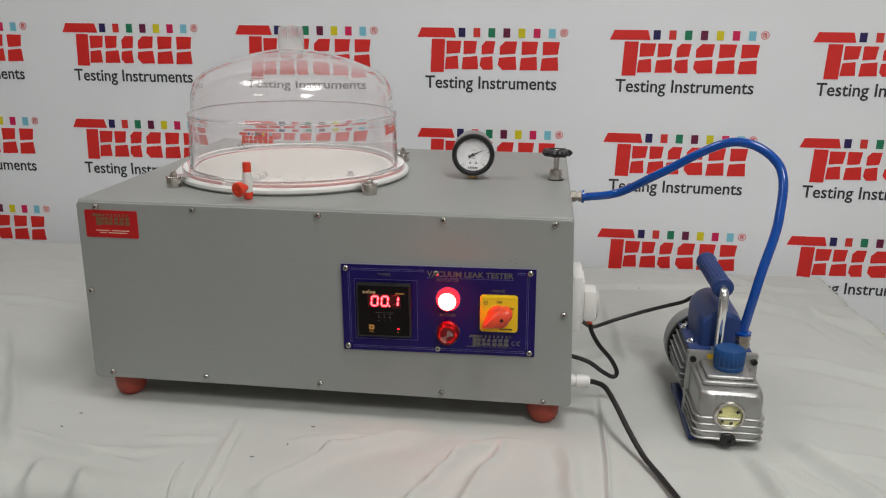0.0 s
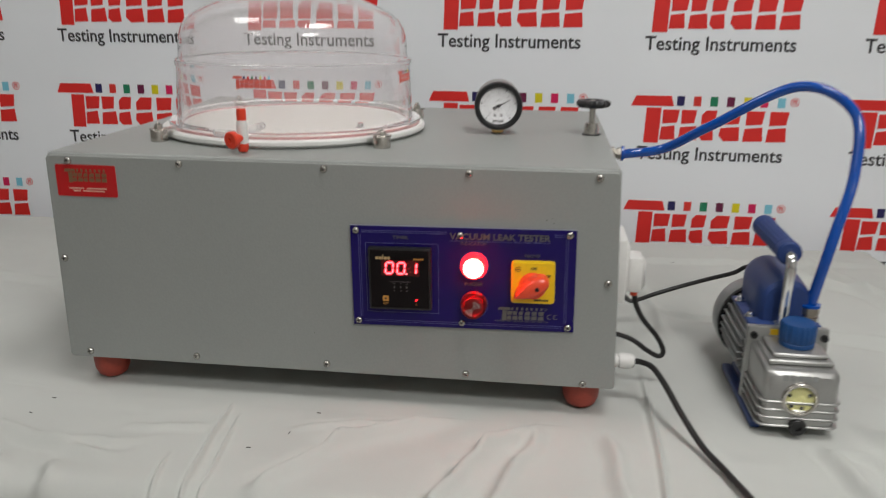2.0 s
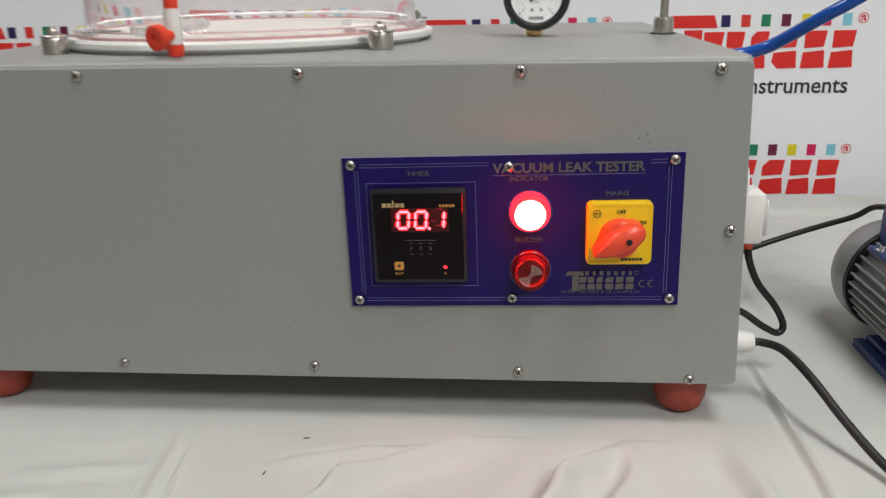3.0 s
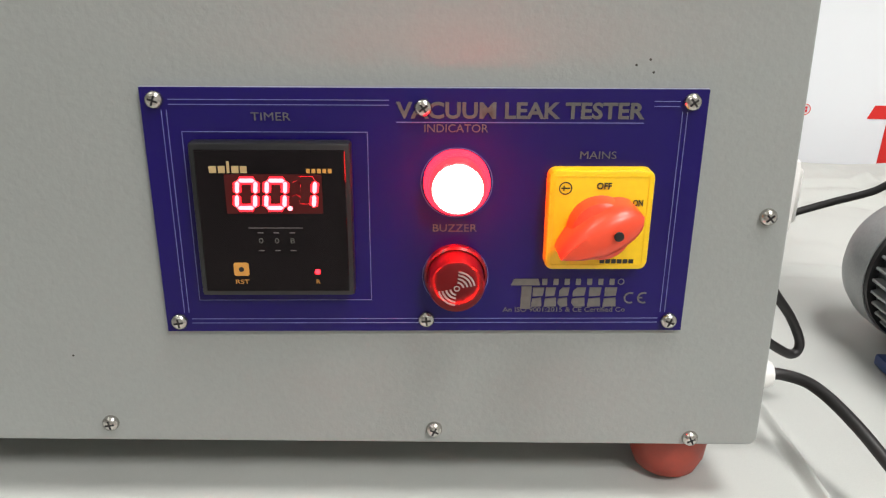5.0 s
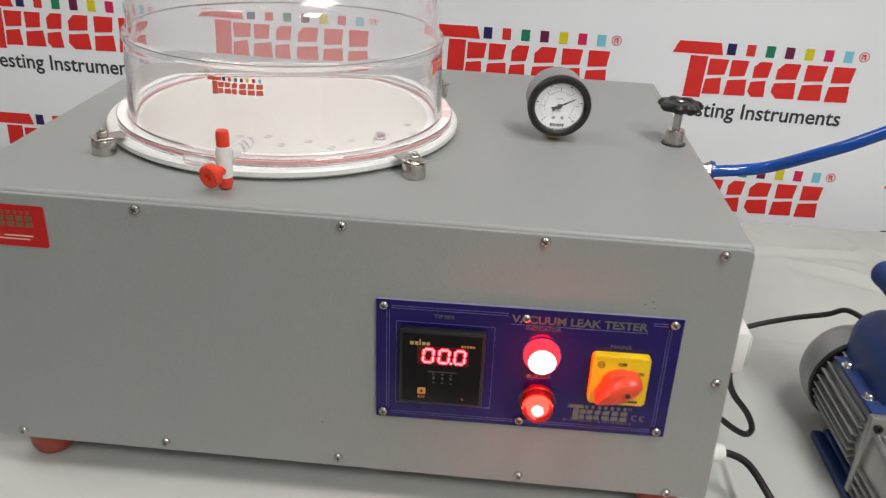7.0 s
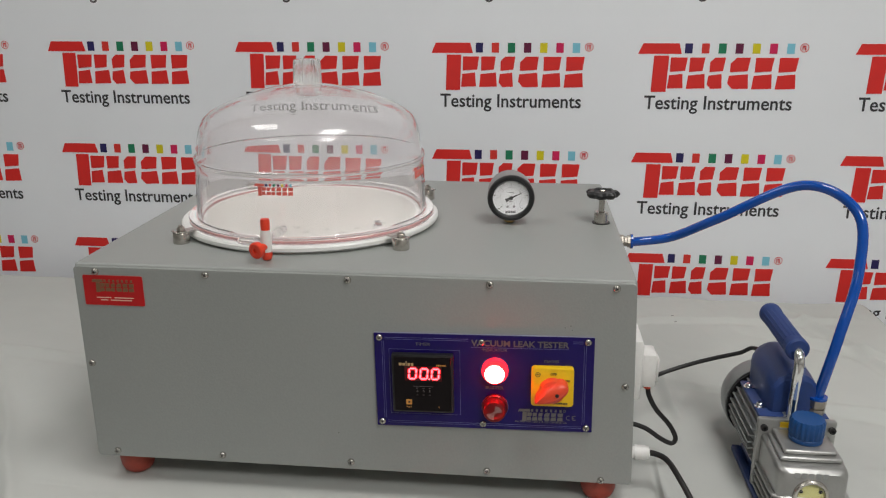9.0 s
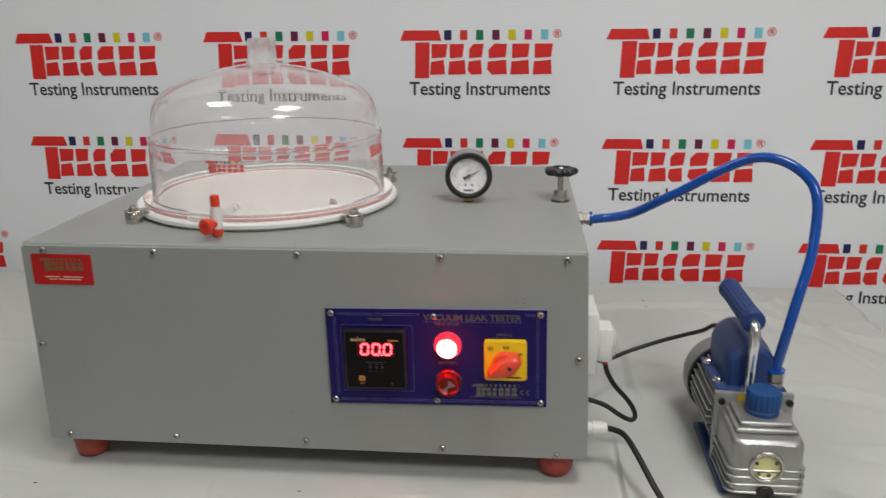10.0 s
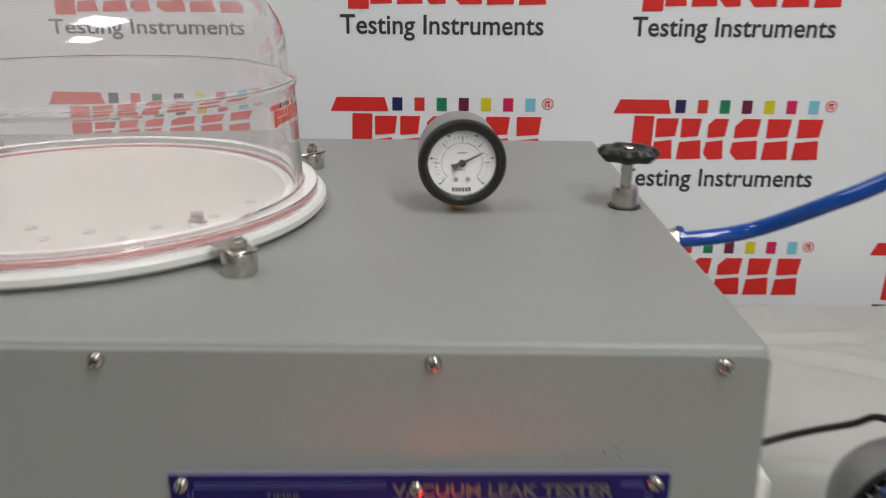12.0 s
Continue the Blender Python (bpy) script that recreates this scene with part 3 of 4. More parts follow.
# timer
timer = part("timer", add_box(bmesh.new(), (-0.0355, -0.0080, -0.0378), (0.0355, 0.0, 0.0352), 0.0015, 2), BLACK, tester, "square black digital timer with red digits",
             at=PANEL @ pose(-0.0690, -0.0028, 0.0010))
part("bezel_face", add_box(bmesh.new(), (-0.0331, -0.0086, -0.0352), (0.0331, -0.0076, 0.0322), 0.0004, 1), BLACK_GLOSS, timer, smooth=False)
YF = -0.0088
for x0, x1, top in ((-0.0268, -0.0236, 0.0250), (-0.0228, -0.0198, 0.0250), (-0.0190, -0.0178, 0.0272), (-0.0169, -0.0138, 0.0250), (-0.0131, -0.0102, 0.0250)):
    part("print_bar", add_plate(bmesh.new(), rect(x0, 0.0218, x1, top), YF, YF + 0.0002), PRINT_GOLD, timer, smooth=False)
for k in range(5):
    part("print_bar", add_plate(bmesh.new(), rect(0.0158 + 0.0024 * k, 0.0218, 0.0175 + 0.0024 * k, 0.0238), YF, YF + 0.0002), PRINT_ORANGE, timer, smooth=False)
bm = bmesh.new()
add_plate(bm, round_rect(0.0070, 0.0066, 0.0010, 3), YF, YF + 0.0002, 0)
add_plate(bm, round_rect(0.0024, 0.0024, 0.0012, 4), YF - 0.0002, YF - 0.00005, 1)
part("reset_key", bm, [PRINT_ORANGE, BLACK], timer, "orange square reset key", smooth=False, at=pose(-0.0162, 0, -0.0240))
text_mesh("lettering", "RST", 0.0030, PRINT_ORANGE, timer, -0.0192, YF, -0.0312, width=0.0062)
text_mesh("lettering", "R", 0.0030, PRINT_ORANGE, timer, 0.0180, YF, -0.0312, width=0.0018)
bm = bmesh.new()
add_plate(bm, rect(-0.0115, -0.0040, 0.0130, -0.0037), YF, YF + 0.0002)
part("printed_rule", bm, PRINT_DIM, timer, smooth=False)
for k, ch in enumerate("00B"):
    text_mesh("lettering", ch, 0.0036, PANEL_INK, timer, -0.0072 + 0.0072 * k, YF, -0.0112, width=0.0020)
    for z in (-0.0064, -0.0150):
        part("print_bar", add_plate(bmesh.new(), rect(-0.0075 + 0.0072 * k, z, -0.0050 + 0.0072 * k, z + 0.0004), YF, YF + 0.0002), PRINT_DIM, timer, smooth=False)

# scattered light of the digits is put in as a dim glow of this window
part("window_haze_plate", add_plate(bmesh.new(), rect(-0.0205, 0.0030, 0.0225, 0.0212), -0.00868, -0.00862), LED_HAZE, timer, "red display window glowing dimly for the haze round the digits", smooth=False)
DW, DH, DT = 0.0081, 0.0127, 0.0036
SEGMENTS = {"a": (0, 1, 0), "b": (1, 0.5, 1), "c": (1, -0.5, 1), "d": (0, -1, 0), "e": (-1, -0.5, 1), "f": (-1, 0.5, 1)}


def segment(upright):
    """One bar of a digit: bright core, wider red halo plate, haze glow behind; turns about its long axis."""
    length = (DH / 2 if upright else DW) - 0.0002
    t = DT / 2
    e = 0.55 * t
    out = [(-length / 2, 0), (-length / 2 + e, t), (length / 2 - e, t), (length / 2, 0), (length / 2 - e, -t), (-length / 2 + e, -t)]
    bm = bmesh.new()
    add_plate(bm, out, -0.00025, 0.0, 0)
    add_plate(bm, [(0.95 * x, 0.50 * z) for x, z in out], -0.00030, -0.00026, 2)
    add_plate(bm, out, 0.00001, 0.00025, 1)
    return part("digit_segment", bm, [LED_ON, LED_HAZE, LED_CORE], timer, smooth=False)


TURNING = []
SLANT = 0.09
for k, digit in enumerate(("abcdef", "abcdef", "abcdef")):
    for s in digit:
        px, pz, upright = SEGMENTS[s]
        x = -0.0112 + 0.0131 * k + px * DW / 2
        z = 0.0122 + pz * DH / 2
        ob = segment(upright)
        rest = pose(x + SLANT * (z - 0.0122), -0.00895, z, 0, (-90 + 5 if upright else 0), 0)
        ob.matrix_basis = rest
        if k == 2 and s in "adef":
            TURNING.append((ob, rest))
bm = add_lathe(bmesh.new(), rod(0.0011, 0.0004, 0.0001), 16, pose(0.0079, -0.0088, 0.0055, 90))
part("decimal_point", bm, LED_CORE, timer)
bm = bmesh.new()
add_lathe(bm, [(0, 0.00001), (0.0013, 0.00001), (0.0013, 0.0004), (0, 0.0005)], 16, pose(0, 0, 0, 90), 0)
add_lathe(bm, [(0, 0), (0.0013, 0), (0.0013, -0.0004), (0, -0.0005)], 16, pose(0, 0, 0, 90), 1)
relay_dot = part("relay_light", bm, [LED_DOT, BLACK_GLOSS], timer)
RELAY_REST = pose(0.0188, -0.00862, -0.0252)
relay_dot.matrix_basis = RELAY_REST

# indicator lamp
OUT = pose(0, 0, 0, 90)
lamp_at = PANEL @ pose(0.0138, -0.0028, 0.0165)
indicator = part("indicator_lamp", add_lathe(bmesh.new(), [(0.0127, 0), (0.0152, 0), (0.0152, 0.003), (0.0146, 0.0050), (0.0130, 0.0052), (0.0127, 0.004), (0.0127, 0)], 48, OUT),
                 LAMP_RIM, tester, "round red indicator lamp, lit", at=lamp_at)
bm = add_lathe(bmesh.new(), [(0, 0.0), (0.0126, 0.0), (0.0126, 0.0100), (0.0119, 0.0118), (0.0114, 0.0123), (0.0095, 0.0127), (0, 0.0130)], 48, OUT)
for fc in bm.faces:
    if fc.normal.y > -0.75:
        fc.material_index = 1
part("lens", bm, [LAMP_ON, LAMP_SIDE], indicator, "glowing red lens")
# buzzer
buzzer = part("buzzer", add_lathe(bmesh.new(), [(0.0135, 0), (0.0148, 0), (0.0148, 0.004), (0.0138, 0.0052), (0.0132, 0.004), (0.0135, 0)], 48, OUT), BUZZ_BASE, tester,
              "round red flashing buzzer", at=PANEL @ pose(0.0138, -0.0028, -0.0285))
lens = part("lens", add_lathe(bmesh.new(), [(0.0131, 0.001), (0.0131, 0.0150), (0.0122, 0.0172), (0.0100, 0.0180), (0, 0.0183)], 48, OUT), BUZZ_LENS, buzzer, "dark red translucent lens")
lens.visible_shadow = False
# cup added to keep the unlit lens dark by blocking stray light
bm = add_lathe(bmesh.new(), [(0, 0.0004), (0.0118, 0.0004), (0.0120, 0.0112), (0.0104, 0.0108), (0.0104, 0.0010), (0, 0.0010)], 40, OUT)
part("light_block_cup", bm, BUZZ_OFF, buzzer, "added dark red cup that blocks light leaking from the lamp")
bm = bmesh.new()
for a in (10, 190):
    for r in (0.0034, 0.0052, 0.0070, 0.0086):
        ring_outline(bm, 0, 0, r, 0.0008, -0.0189, a, a + 75)
ring_outline(bm, 0, 0, 0.0014, 0.0005, -0.0189)
part("printed_arcs", bm, ARC_INK, buzzer, smooth=False)
# added drum, lit on one side; its half-turns make the buzzer flash
bm = bmesh.new()
add_lathe(bm, [(0, 0.0085), (0.006, 0.0075), (0.0088, 0.004), (0.0095, 0.00001), (0, 0.00001)], 32, OUT, 0)
add_lathe(bm, [(0, -0.004), (0.006, -0.0035), (0.0095, -0.00001), (0, -0.00001)], 32, OUT, 1)
add_lathe(bm, [(0, 0.0093), (0.0030, 0.0090), (0.0050, 0.0081), (0, 0.0081)], 24, OUT, 2)
drum = part("added_flash_drum", bm, [BUZZ_ON, BUZZ_OFF, BUZZ_CORE], buzzer, "added turning drum, bright on one side, for the flashing")
DRUM_REST = pose(0, -0.0085, 0)
drum.matrix_basis = DRUM_REST

# rotary main switch
bm = bmesh.new()
add_plate(bm, round_rect(0.048, 0.048, 0.004, 5), -0.0075, 0.0)
bmesh.ops.bevel(bm, geom=[e for e in bm.edges if all(abs(v.co.y + 0.0075) < 1e-6 for v in e.verts)], offset=0.0015, segments=2, affect="EDGES", profile=0.5)
switch = part("rotary_switch", bm, YELLOW, tester, "yellow square main switch with an orange-red knob", at=PANEL @ pose(0.0790, -0.0028, 0.0000))
bm = bmesh.new()
add_frame_line(bm, -0.0215, -0.0215, 0.0215, 0.0215, 0.0004, -0.0077)
part("rim_line", bm, YELLOW, switch, smooth=False)
text_mesh("lettering", "OFF", 0.0042, INK_BLACK, switch, -0.0025, -0.0079, 0.0155, width=0.0068, bold=0.0001)
text_mesh("lettering", "ON", 0.0042, INK_BLACK, switch, 0.0145, -0.0079, 0.0075, width=0.0046, bold=0.0001)
bm = bmesh.new()
ring_outline(bm, -0.0165, 0.0158, 0.0030, 0.0005, -0.0078)
add_plate(bm, rect(-0.0185, 0.0155, -0.0145, 0.0161), -0.0078, -0.0076)
add_plate(bm, rect(-0.0175, 0.0145, -0.0170, 0.0170), -0.0078, -0.0076)
for k in range(6):
    add_plate(bm, rect(0.0015 + 0.0027 * k, -0.0205, 0.0037 + 0.0027 * k, -0.0185), -0.0078, -0.0076)
part("print_bars", bm, INK_BLACK, switch, smooth=False)


def knob_shape():
    """A wide pointer handle: a round boss with a rounded ridge tapering to both sides."""
    bm = bmesh.new()
    add_lathe(bm, [(0, 0), (0.0150, 0), (0.0148, 0.003), (0.0135, 0.0075), (0.0100, 0.0095), (0, 0.0100)], 40)
    rows = []
    for k in range(25):
        u = -1 + 2 * k / 24
        x = -0.0015 + 0.0205 * u
        wide = 0.0084 * (math.sqrt(max(0.0, 1 - u ** 3.2)) if u > 0 else max(0.0, 1 - abs(u) ** 1.4) ** 0.8) + 0.0006
        tall = 0.0185 - 0.0035 * abs(u) ** 2 - 0.002 * u
        rows.append([bm.verts.new((x, wide * c, tall * h)) for c, h in ((-1.25, 0), (-1.1, 0.5), (-0.92, 0.82), (-0.6, 0.96), (0, 1), (0.6, 0.96), (0.92, 0.82), (1.1, 0.5), (1.25, 0))])
    for a, b in zip(rows, rows[1:]):
        for j in range(8):
            bm.faces.new((a[j], b[j], b[j + 1], a[j + 1]))
    bm.faces.new(rows[0]), bm.faces.new(rows[-1][::-1])
    bmesh.ops.recalc_face_normals(bm, faces=bm.faces)
    return bm


knob = part("knob", knob_shape(), KNOB_RED, switch, "orange-red pointer knob", at=pose(0.0, -0.0075, -0.0025) @ OUT @ pose(0, 0, 0, 0, 0, 27))
part("screw", add_lathe(bmesh.new(), rod(0.0022, 0.001, 0.0002), 16), BLACK, switch, at=pose(0.0048, -0.0262, -0.0005) @ OUT)

# mounting disc, holes and clamps on top
bm = add_lathe(bmesh.new(), [(0, 0), (0.1690, 0), (0.1690, 0.0022), (0.1740, 0.0026), (0.1762, 0.0045), (0.1762, 0.0085), (0.1742, 0.0105), (0.1610, 0.0105), (0.1590, 0.0095), (0, 0.0095)], 96)
disc = part("mounting_disc", bm, WHITE_DISC, tester, "round white nylon chamber base", at=pose(CX, CY, BZ1))
# cream floor of the disc, coloured darker to offset excess light under the dome
part("dimmed_floor", add_lathe(bmesh.new(), [(0, 0.0096), (0.1455, 0.0096), (0.1460, 0.0100), (0.1455, 0.0104), (0, 0.0104)], 96), DIMMED_CREAM, disc, "cream base floor, darkened against extra brightness under the dome")
bm = bmesh.new()
for k in range(10):
    a = radians(-150 + 12 * k)
    add_lathe(bm, [(0, 0), (0.0042, 0), (0.0042, 0.0004), (0.0034, 0.0004), (0.0030, 0.0001), (0, 0.0001)], 16,
              pose(0.035 + 0.11 * math.cos(a + 0.5) * (0.86 if k % 2 else 1.0), 0.11 * math.sin(a + 0.5) * (0.86 if k % 2 else 1.0), 0.0105))
# the shade of the holes is put into the grey of these shallow rims
part("vent_holes", bm, material("shaded_hole_rim", (0.45, 0.45, 0.42), 0.6), disc, "small vent holes")
bm = add_lathe(bmesh.new(), [(0, 0), (0.0062, 0), (0.0062, 0.006), (0.0045, 0.007), (0.0045, 0.011), (0, 0.011)], 6)
part("air_nozzle", bm, CHROME, disc, at=pose(0.108, -0.086, 0.0105))
for sx, sy in ((-1, -1), (1, -1), (1, 1), (-1, 1)):
    turn = math.degrees(math.atan2(-sy, -sx))
    at = pose(CX + (0.1465 if sx > 0 else -0.1345), CY + sy * 0.1345, BZ1, 0, 0, turn)
    bm = add_lathe(bmesh.new(), [(0, 0), (0.0100, 0), (0.0105, 0.0006), (0.0105, 0.0130), (0.0100, 0.0138), (0, 0.0138)], 32)
    clamp = part("clamp", bm, STEEL, tester, "turned steel clamp holding the chamber base", at=at)
    bm = add_box(bmesh.new(), (-0.0095, -0.0085, 0.0139), (0.0200, 0.0085, 0.0157), 0.0006, 1)
    part("tab", bm, STEEL, clamp)
    bm = add_lathe(bmesh.new(), [(0, 0.0158), (0.0052, 0.0158), (0.0052, 0.0195), (0.0044, 0.0205), (0, 0.0205)], 6)
    add_lathe(bm, rod(0.0026, 0.0025, 0.0004, base=0.0206), 16)
    part("nut", bm, STEEL, clamp)

# gauge
GX, GY, GZ = -0.1345, 0.223, 0.3275
gauge = part("pressure_gauge", add_lathe(bmesh.new(), [(0, -0.034), (0.0285, -0.034), (0.0325, -0.031), (0.0332, -0.006), (0.0332, 0.0)], 56, OUT), GAUGE_GREY, tester,
             "round vacuum gauge with a white dial", at=pose(GX, GY, GZ, 5, 0, 5) @ Matrix.Scale(0.93, 4))
part("bezel", add_lathe(bmesh.new(), [(0.0262, -0.002), (0.0335, -0.002), (0.0342, 0.0), (0.0342, 0.0055), (0.0328, 0.0078), (0.0288, 0.0078), (0.0266, 0.0045), (0.0262, -0.002)], 64, OUT), BLACK, gauge, "black rim")
part("dial", add_lathe(bmesh.new(), [(0, 0.0), (0.0264, 0.0), (0.0264, 0.0012), (0, 0.0012)], 48, OUT), DIAL_WHITE, gauge, "white dial", smooth=False)
bm = bmesh.new()
for k in range(31):
    a = radians(225 - 9 * k)
    r0 = 0.0195 if k % 5 else 0.0175
    w = 0.00018 if k % 5 else 0.00035
    pts = [(r0, -w), (0.0215, -w), (0.0215, w), (r0, w)]
    add_plate(bm, [(x * math.cos(a) - z * math.sin(a), x * math.sin(a) + z * math.cos(a)) for x, z in pts], -0.0015, -0.0013)
ring_outline(bm, 0, 0, 0.0160, 0.0003, -0.0015, -45, 225, 64)
for k in range(6):
    a = radians(225 - 54 * k)
    add_plate(bm, rect(0.0238 * math.cos(a) - 0.0011, 0.0238 * math.sin(a) - 0.0007, 0.0238 * math.cos(a) + 0.0011, 0.0238 * math.sin(a) + 0.0007), -0.0015, -0.0013)
for k in range(6):
    add_plate(bm, rect(-0.0075 + 0.0026 * k, -0.0235, -0.0056 + 0.0026 * k, -0.0202), -0.0015, -0.0013)
for q in ((-0.004, 0.0075, 0.004, 0.0082), (-0.003, -0.0062, 0.003, -0.0055)):
    add_plate(bm, rect(*q), -0.0015, -0.0013)
part("scale", bm, INK_BLACK, gauge, "black scale marks", smooth=False)
for x in (-0.0045, 0.0048):
    part("dial_screw", add_lathe(bmesh.new(), rod(0.0019, 0.0006, 0.0002, base=0.0013), 16, OUT), GAUGE_GREY, gauge, at=pose(x, 0, -0.0135))
bm = bmesh.new()
add_plate(bm, [(-0.0085, -0.0030), (-0.0085, 0.0030), (-0.002, 0.0012), (0.0185, 0.0003), (0.0185, -0.0003), (-0.002, -0.0012)], -0.0032, -0.0026)
add_lathe(bm, rod(0.0030, 0.0018, 0.0004, base=0.0022), 20, OUT)
part("needle", bm, BLACK, gauge, at=pose(0, 0, 0, 0, -27, 0))
pane = part("pane", add_lathe(bmesh.new(), [(0, 0.0040), (0.0263, 0.0040), (0.0263, 0.0050), (0, 0.0050)], 48, OUT), ACRYLIC, gauge, smooth=False)
pane.visible_shadow = False
part("stem", add_lathe(bmesh.new(), rod(0.0085, 0.012, 0.001), 6), BRASS_YELLOW, gauge, at=pose(0, 0.012, -0.0410))

# needle valve
VX, VY = -0.0105, 0.2440
valve = part("needle_valve", add_lathe(bmesh.new(), [(0, 0), (0.0098, 0), (0.0098, 0.0125), (0.0088, 0.0160), (0.0042, 0.0165), (0.0042, 0.0365), (0, 0.0365)], 24), STEEL, tester,
              "steel needle valve with a black hand wheel", at=pose(VX, VY, BZ1))
part("washer", add_lathe(bmesh.new(), rod(0.0125, 0.0012, 0.0003), 24), BLACK, valve, at=pose(0.0, 0.0, 0.0002))
bm = bmesh.new()
N = 84
prof = [(0.0, 0.0), (0.50, 0.0), (0.86, 0.0012), (1.0, 0.0045), (1.0, 0.0070), (0.86, 0.0102), (0.62, 0.0108), (0.50, 0.0085), (0.30, 0.0085), (0.0, 0.0085)]
rings = []
for rr, z in prof:
    rings.append([bm.verts.new(((0.0212 + (0.0022 * math.cos(7 * 2 * math.pi * k / N) if rr > 0.7 else 0)) * rr * math.cos(2 * math.pi * k / N),
                                (0.0212 + (0.0022 * math.cos(7 * 2 * math.pi * k / N) if rr > 0.7 else 0)) * rr * math.sin(2 * math.pi * k / N), z)) for k in range(N)] if rr else [bm.verts.new((0, 0, z))])
for a, b in zip(rings, rings[1:]):
    for k in range(N):
        j = (k + 1) % N
        if len(a) == 1:
            bm.faces.new((a[0], b[j], b[k]))
        elif len(b) == 1:
            bm.faces.new((a[k], a[j], b[0]))
        else:
            bm.faces.new((a[k], a[j], b[j], b[k]))
bmesh.ops.recalc_face_normals(bm, faces=bm.faces)
part("hand_wheel", bm, BLACK, valve, "black fluted hand wheel", at=pose(0, 0, 0.0355))
part("wheel_nut", add_lathe(bmesh.new(), rod(0.0040, 0.0020, 0.0004), 6), STEEL, valve, at=pose(0, 0, 0.0441))

# hose fitting, mains socket and cable gland on the side
bm = add_lathe(bmesh.new(), [(0, 0), (0.0090, 0), (0.0090, 0.0090), (0.0070, 0.0100), (0.0070, 0.0135), (0.0085, 0.0140), (0.0085, 0.0180), (0, 0.0180)], 6)
fit_part = part("hose_fitting", bm, BRASS, tester, "nickel-plated hose fitting", at=along((BX1 - 0.0037, 0.2345, 0.267), (1, 0, 0)))
part("collar", add_lathe(bmesh.new(), [(0.0065, 0.018), (0.0100, 0.018), (0.0100, 0.0215), (0.0065, 0.0215), (0.0065, 0.018)], 28), HOSE, fit_part, "blue release collar")
socket = part("mains_socket", add_box(bmesh.new(), (0, -0.036, -0.0385), (0.0135, 0.036, 0.0385), 0.003, 2), WHITE_PLASTIC, tester, "white mains socket", at=pose(BX1, 0.082, 0.161))
part("face", add_box(bmesh.new(), (0.0136, -0.026, -0.029), (0.0165, 0.026, 0.029), 0.001, 1), WHITE_PLASTIC, socket)
bm = add_lathe(bmesh.new(), [(0, 0), (0.0084, 0), (0.0084, 0.0060), (0.0074, 0.0064), (0.0072, 0.0084), (0.0092, 0.0088), (0.0092, 0.0205), (0.0074, 0.0262), (0.0048, 0.0270), (0, 0.0270)], 12)
part("cable_gland", bm, WHITE_PLASTIC, tester, "white plastic cable gland", at=along((BX1 + 0.0038, 0.0505, 0.050), (1, 0, 0)))
bm = bmesh.new()
for x, z in ((-0.066, 0.232), (-0.060, 0.2345), (-0.058, 0.229), (-0.33, 0.085)):
    add_lathe(bm, [(0, 0), (0.0006, 0), (0, 0.0003)], 8, pose(x, -0.0012, z, 90))
part("paint_chip", bm, DUST, tester)

# ---- chamber dome ----
dome = thing("vacuum_chamber_dome", "clear acrylic bell dome with a knurled cap, on the white base", "vacuum chamber", pose(CX + 0.002, CY + 0.0045, BZ1 + 0.0106))
outer = [(0.1655, 0.0), (0.1655, 0.0060), (0.1645, 0.0070), (0.1560, 0.0072), (0.1547, 0.0085), (0.1522, 0.0700), (0.1519, 0.0770), (0.1531, 0.0788), (0.1537, 0.0815), (0.1529, 0.0842), (0.1494, 0.0860),
         (0.1482, 0.0900), (0.1476, 0.1020), (0.1464, 0.1120), (0.1430, 0.1225), (0.1370, 0.1320), (0.1270, 0.1400), (0.1125, 0.1470), (0.0950, 0.1540), (0.0740, 0.1610), (0.0500, 0.1673), (0.0260, 0.1715), (0.0, 0.1720)]
outer = [(1.017 * q, z + 0.004 * min(1, max(0, (z - 0.1) / 0.05))) for q, z in outer]
inner = []
for k in range(5, len(outer)):
    (qa, za), (qb, zb) = outer[k - 1], outer[min(k + 1, len(outer) - 1)]
    dq, dz = qb - qa, zb - za
    size = math.hypot(dq, dz)
    inner.append((max(0.0, outer[k][0] - 0.0017 * dz / size) if k < len(outer) - 1 else 0.0, outer[k][1] + 0.0017 * dq / size))
inner = inner[::-1] + [(inner[0][0], 0.0), (outer[0][0], 0.0)]
shell = part("shell", add_lathe(bmesh.new(), outer + inner, 128), ACRYLIC, dome, "clear acrylic bell with a moulded bead")
shell.visible_shadow = False
part("gasket", add_lathe(bmesh.new(), [(0.1522, 0.0001), (0.1542, 0.0001), (0.1542, 0.0018), (0.1522, 0.0018), (0.1522, 0.0001)], 96), GASKET, dome, "pinkish sealing ring")
bm = bmesh.new()
N = 48
rings = [[bm.verts.new(((r + (0.0012 if k % 2 else 0)) * math.cos(2 * math.pi * k / N), (r + (0.0012 if k % 2 else 0)) * math.sin(2 * math.pi * k / N), z)) for k in range(N)]
         for r, z in ((0.0172, 0.0), (0.0180, 0.001), (0.0172, 0.028), (0.0162, 0.0315), (0.0110, 0.0325))]
for a, b in zip(rings, rings[1:]):
    for k in range(N):
        bm.faces.new((a[k], a[(k + 1) % N], b[(k + 1) % N], b[k]))
bm.faces.new(rings[0][::-1]), bm.faces.new(rings[-1])
cap = part("cap", bm, CLOUDY, dome, "knurled clear cap", at=pose(0, 0, 0.1764))
cap.visible_shadow = False
bm = bmesh.new()
mark_shapes(bm, 0.155, 0.0, None, True, 1)
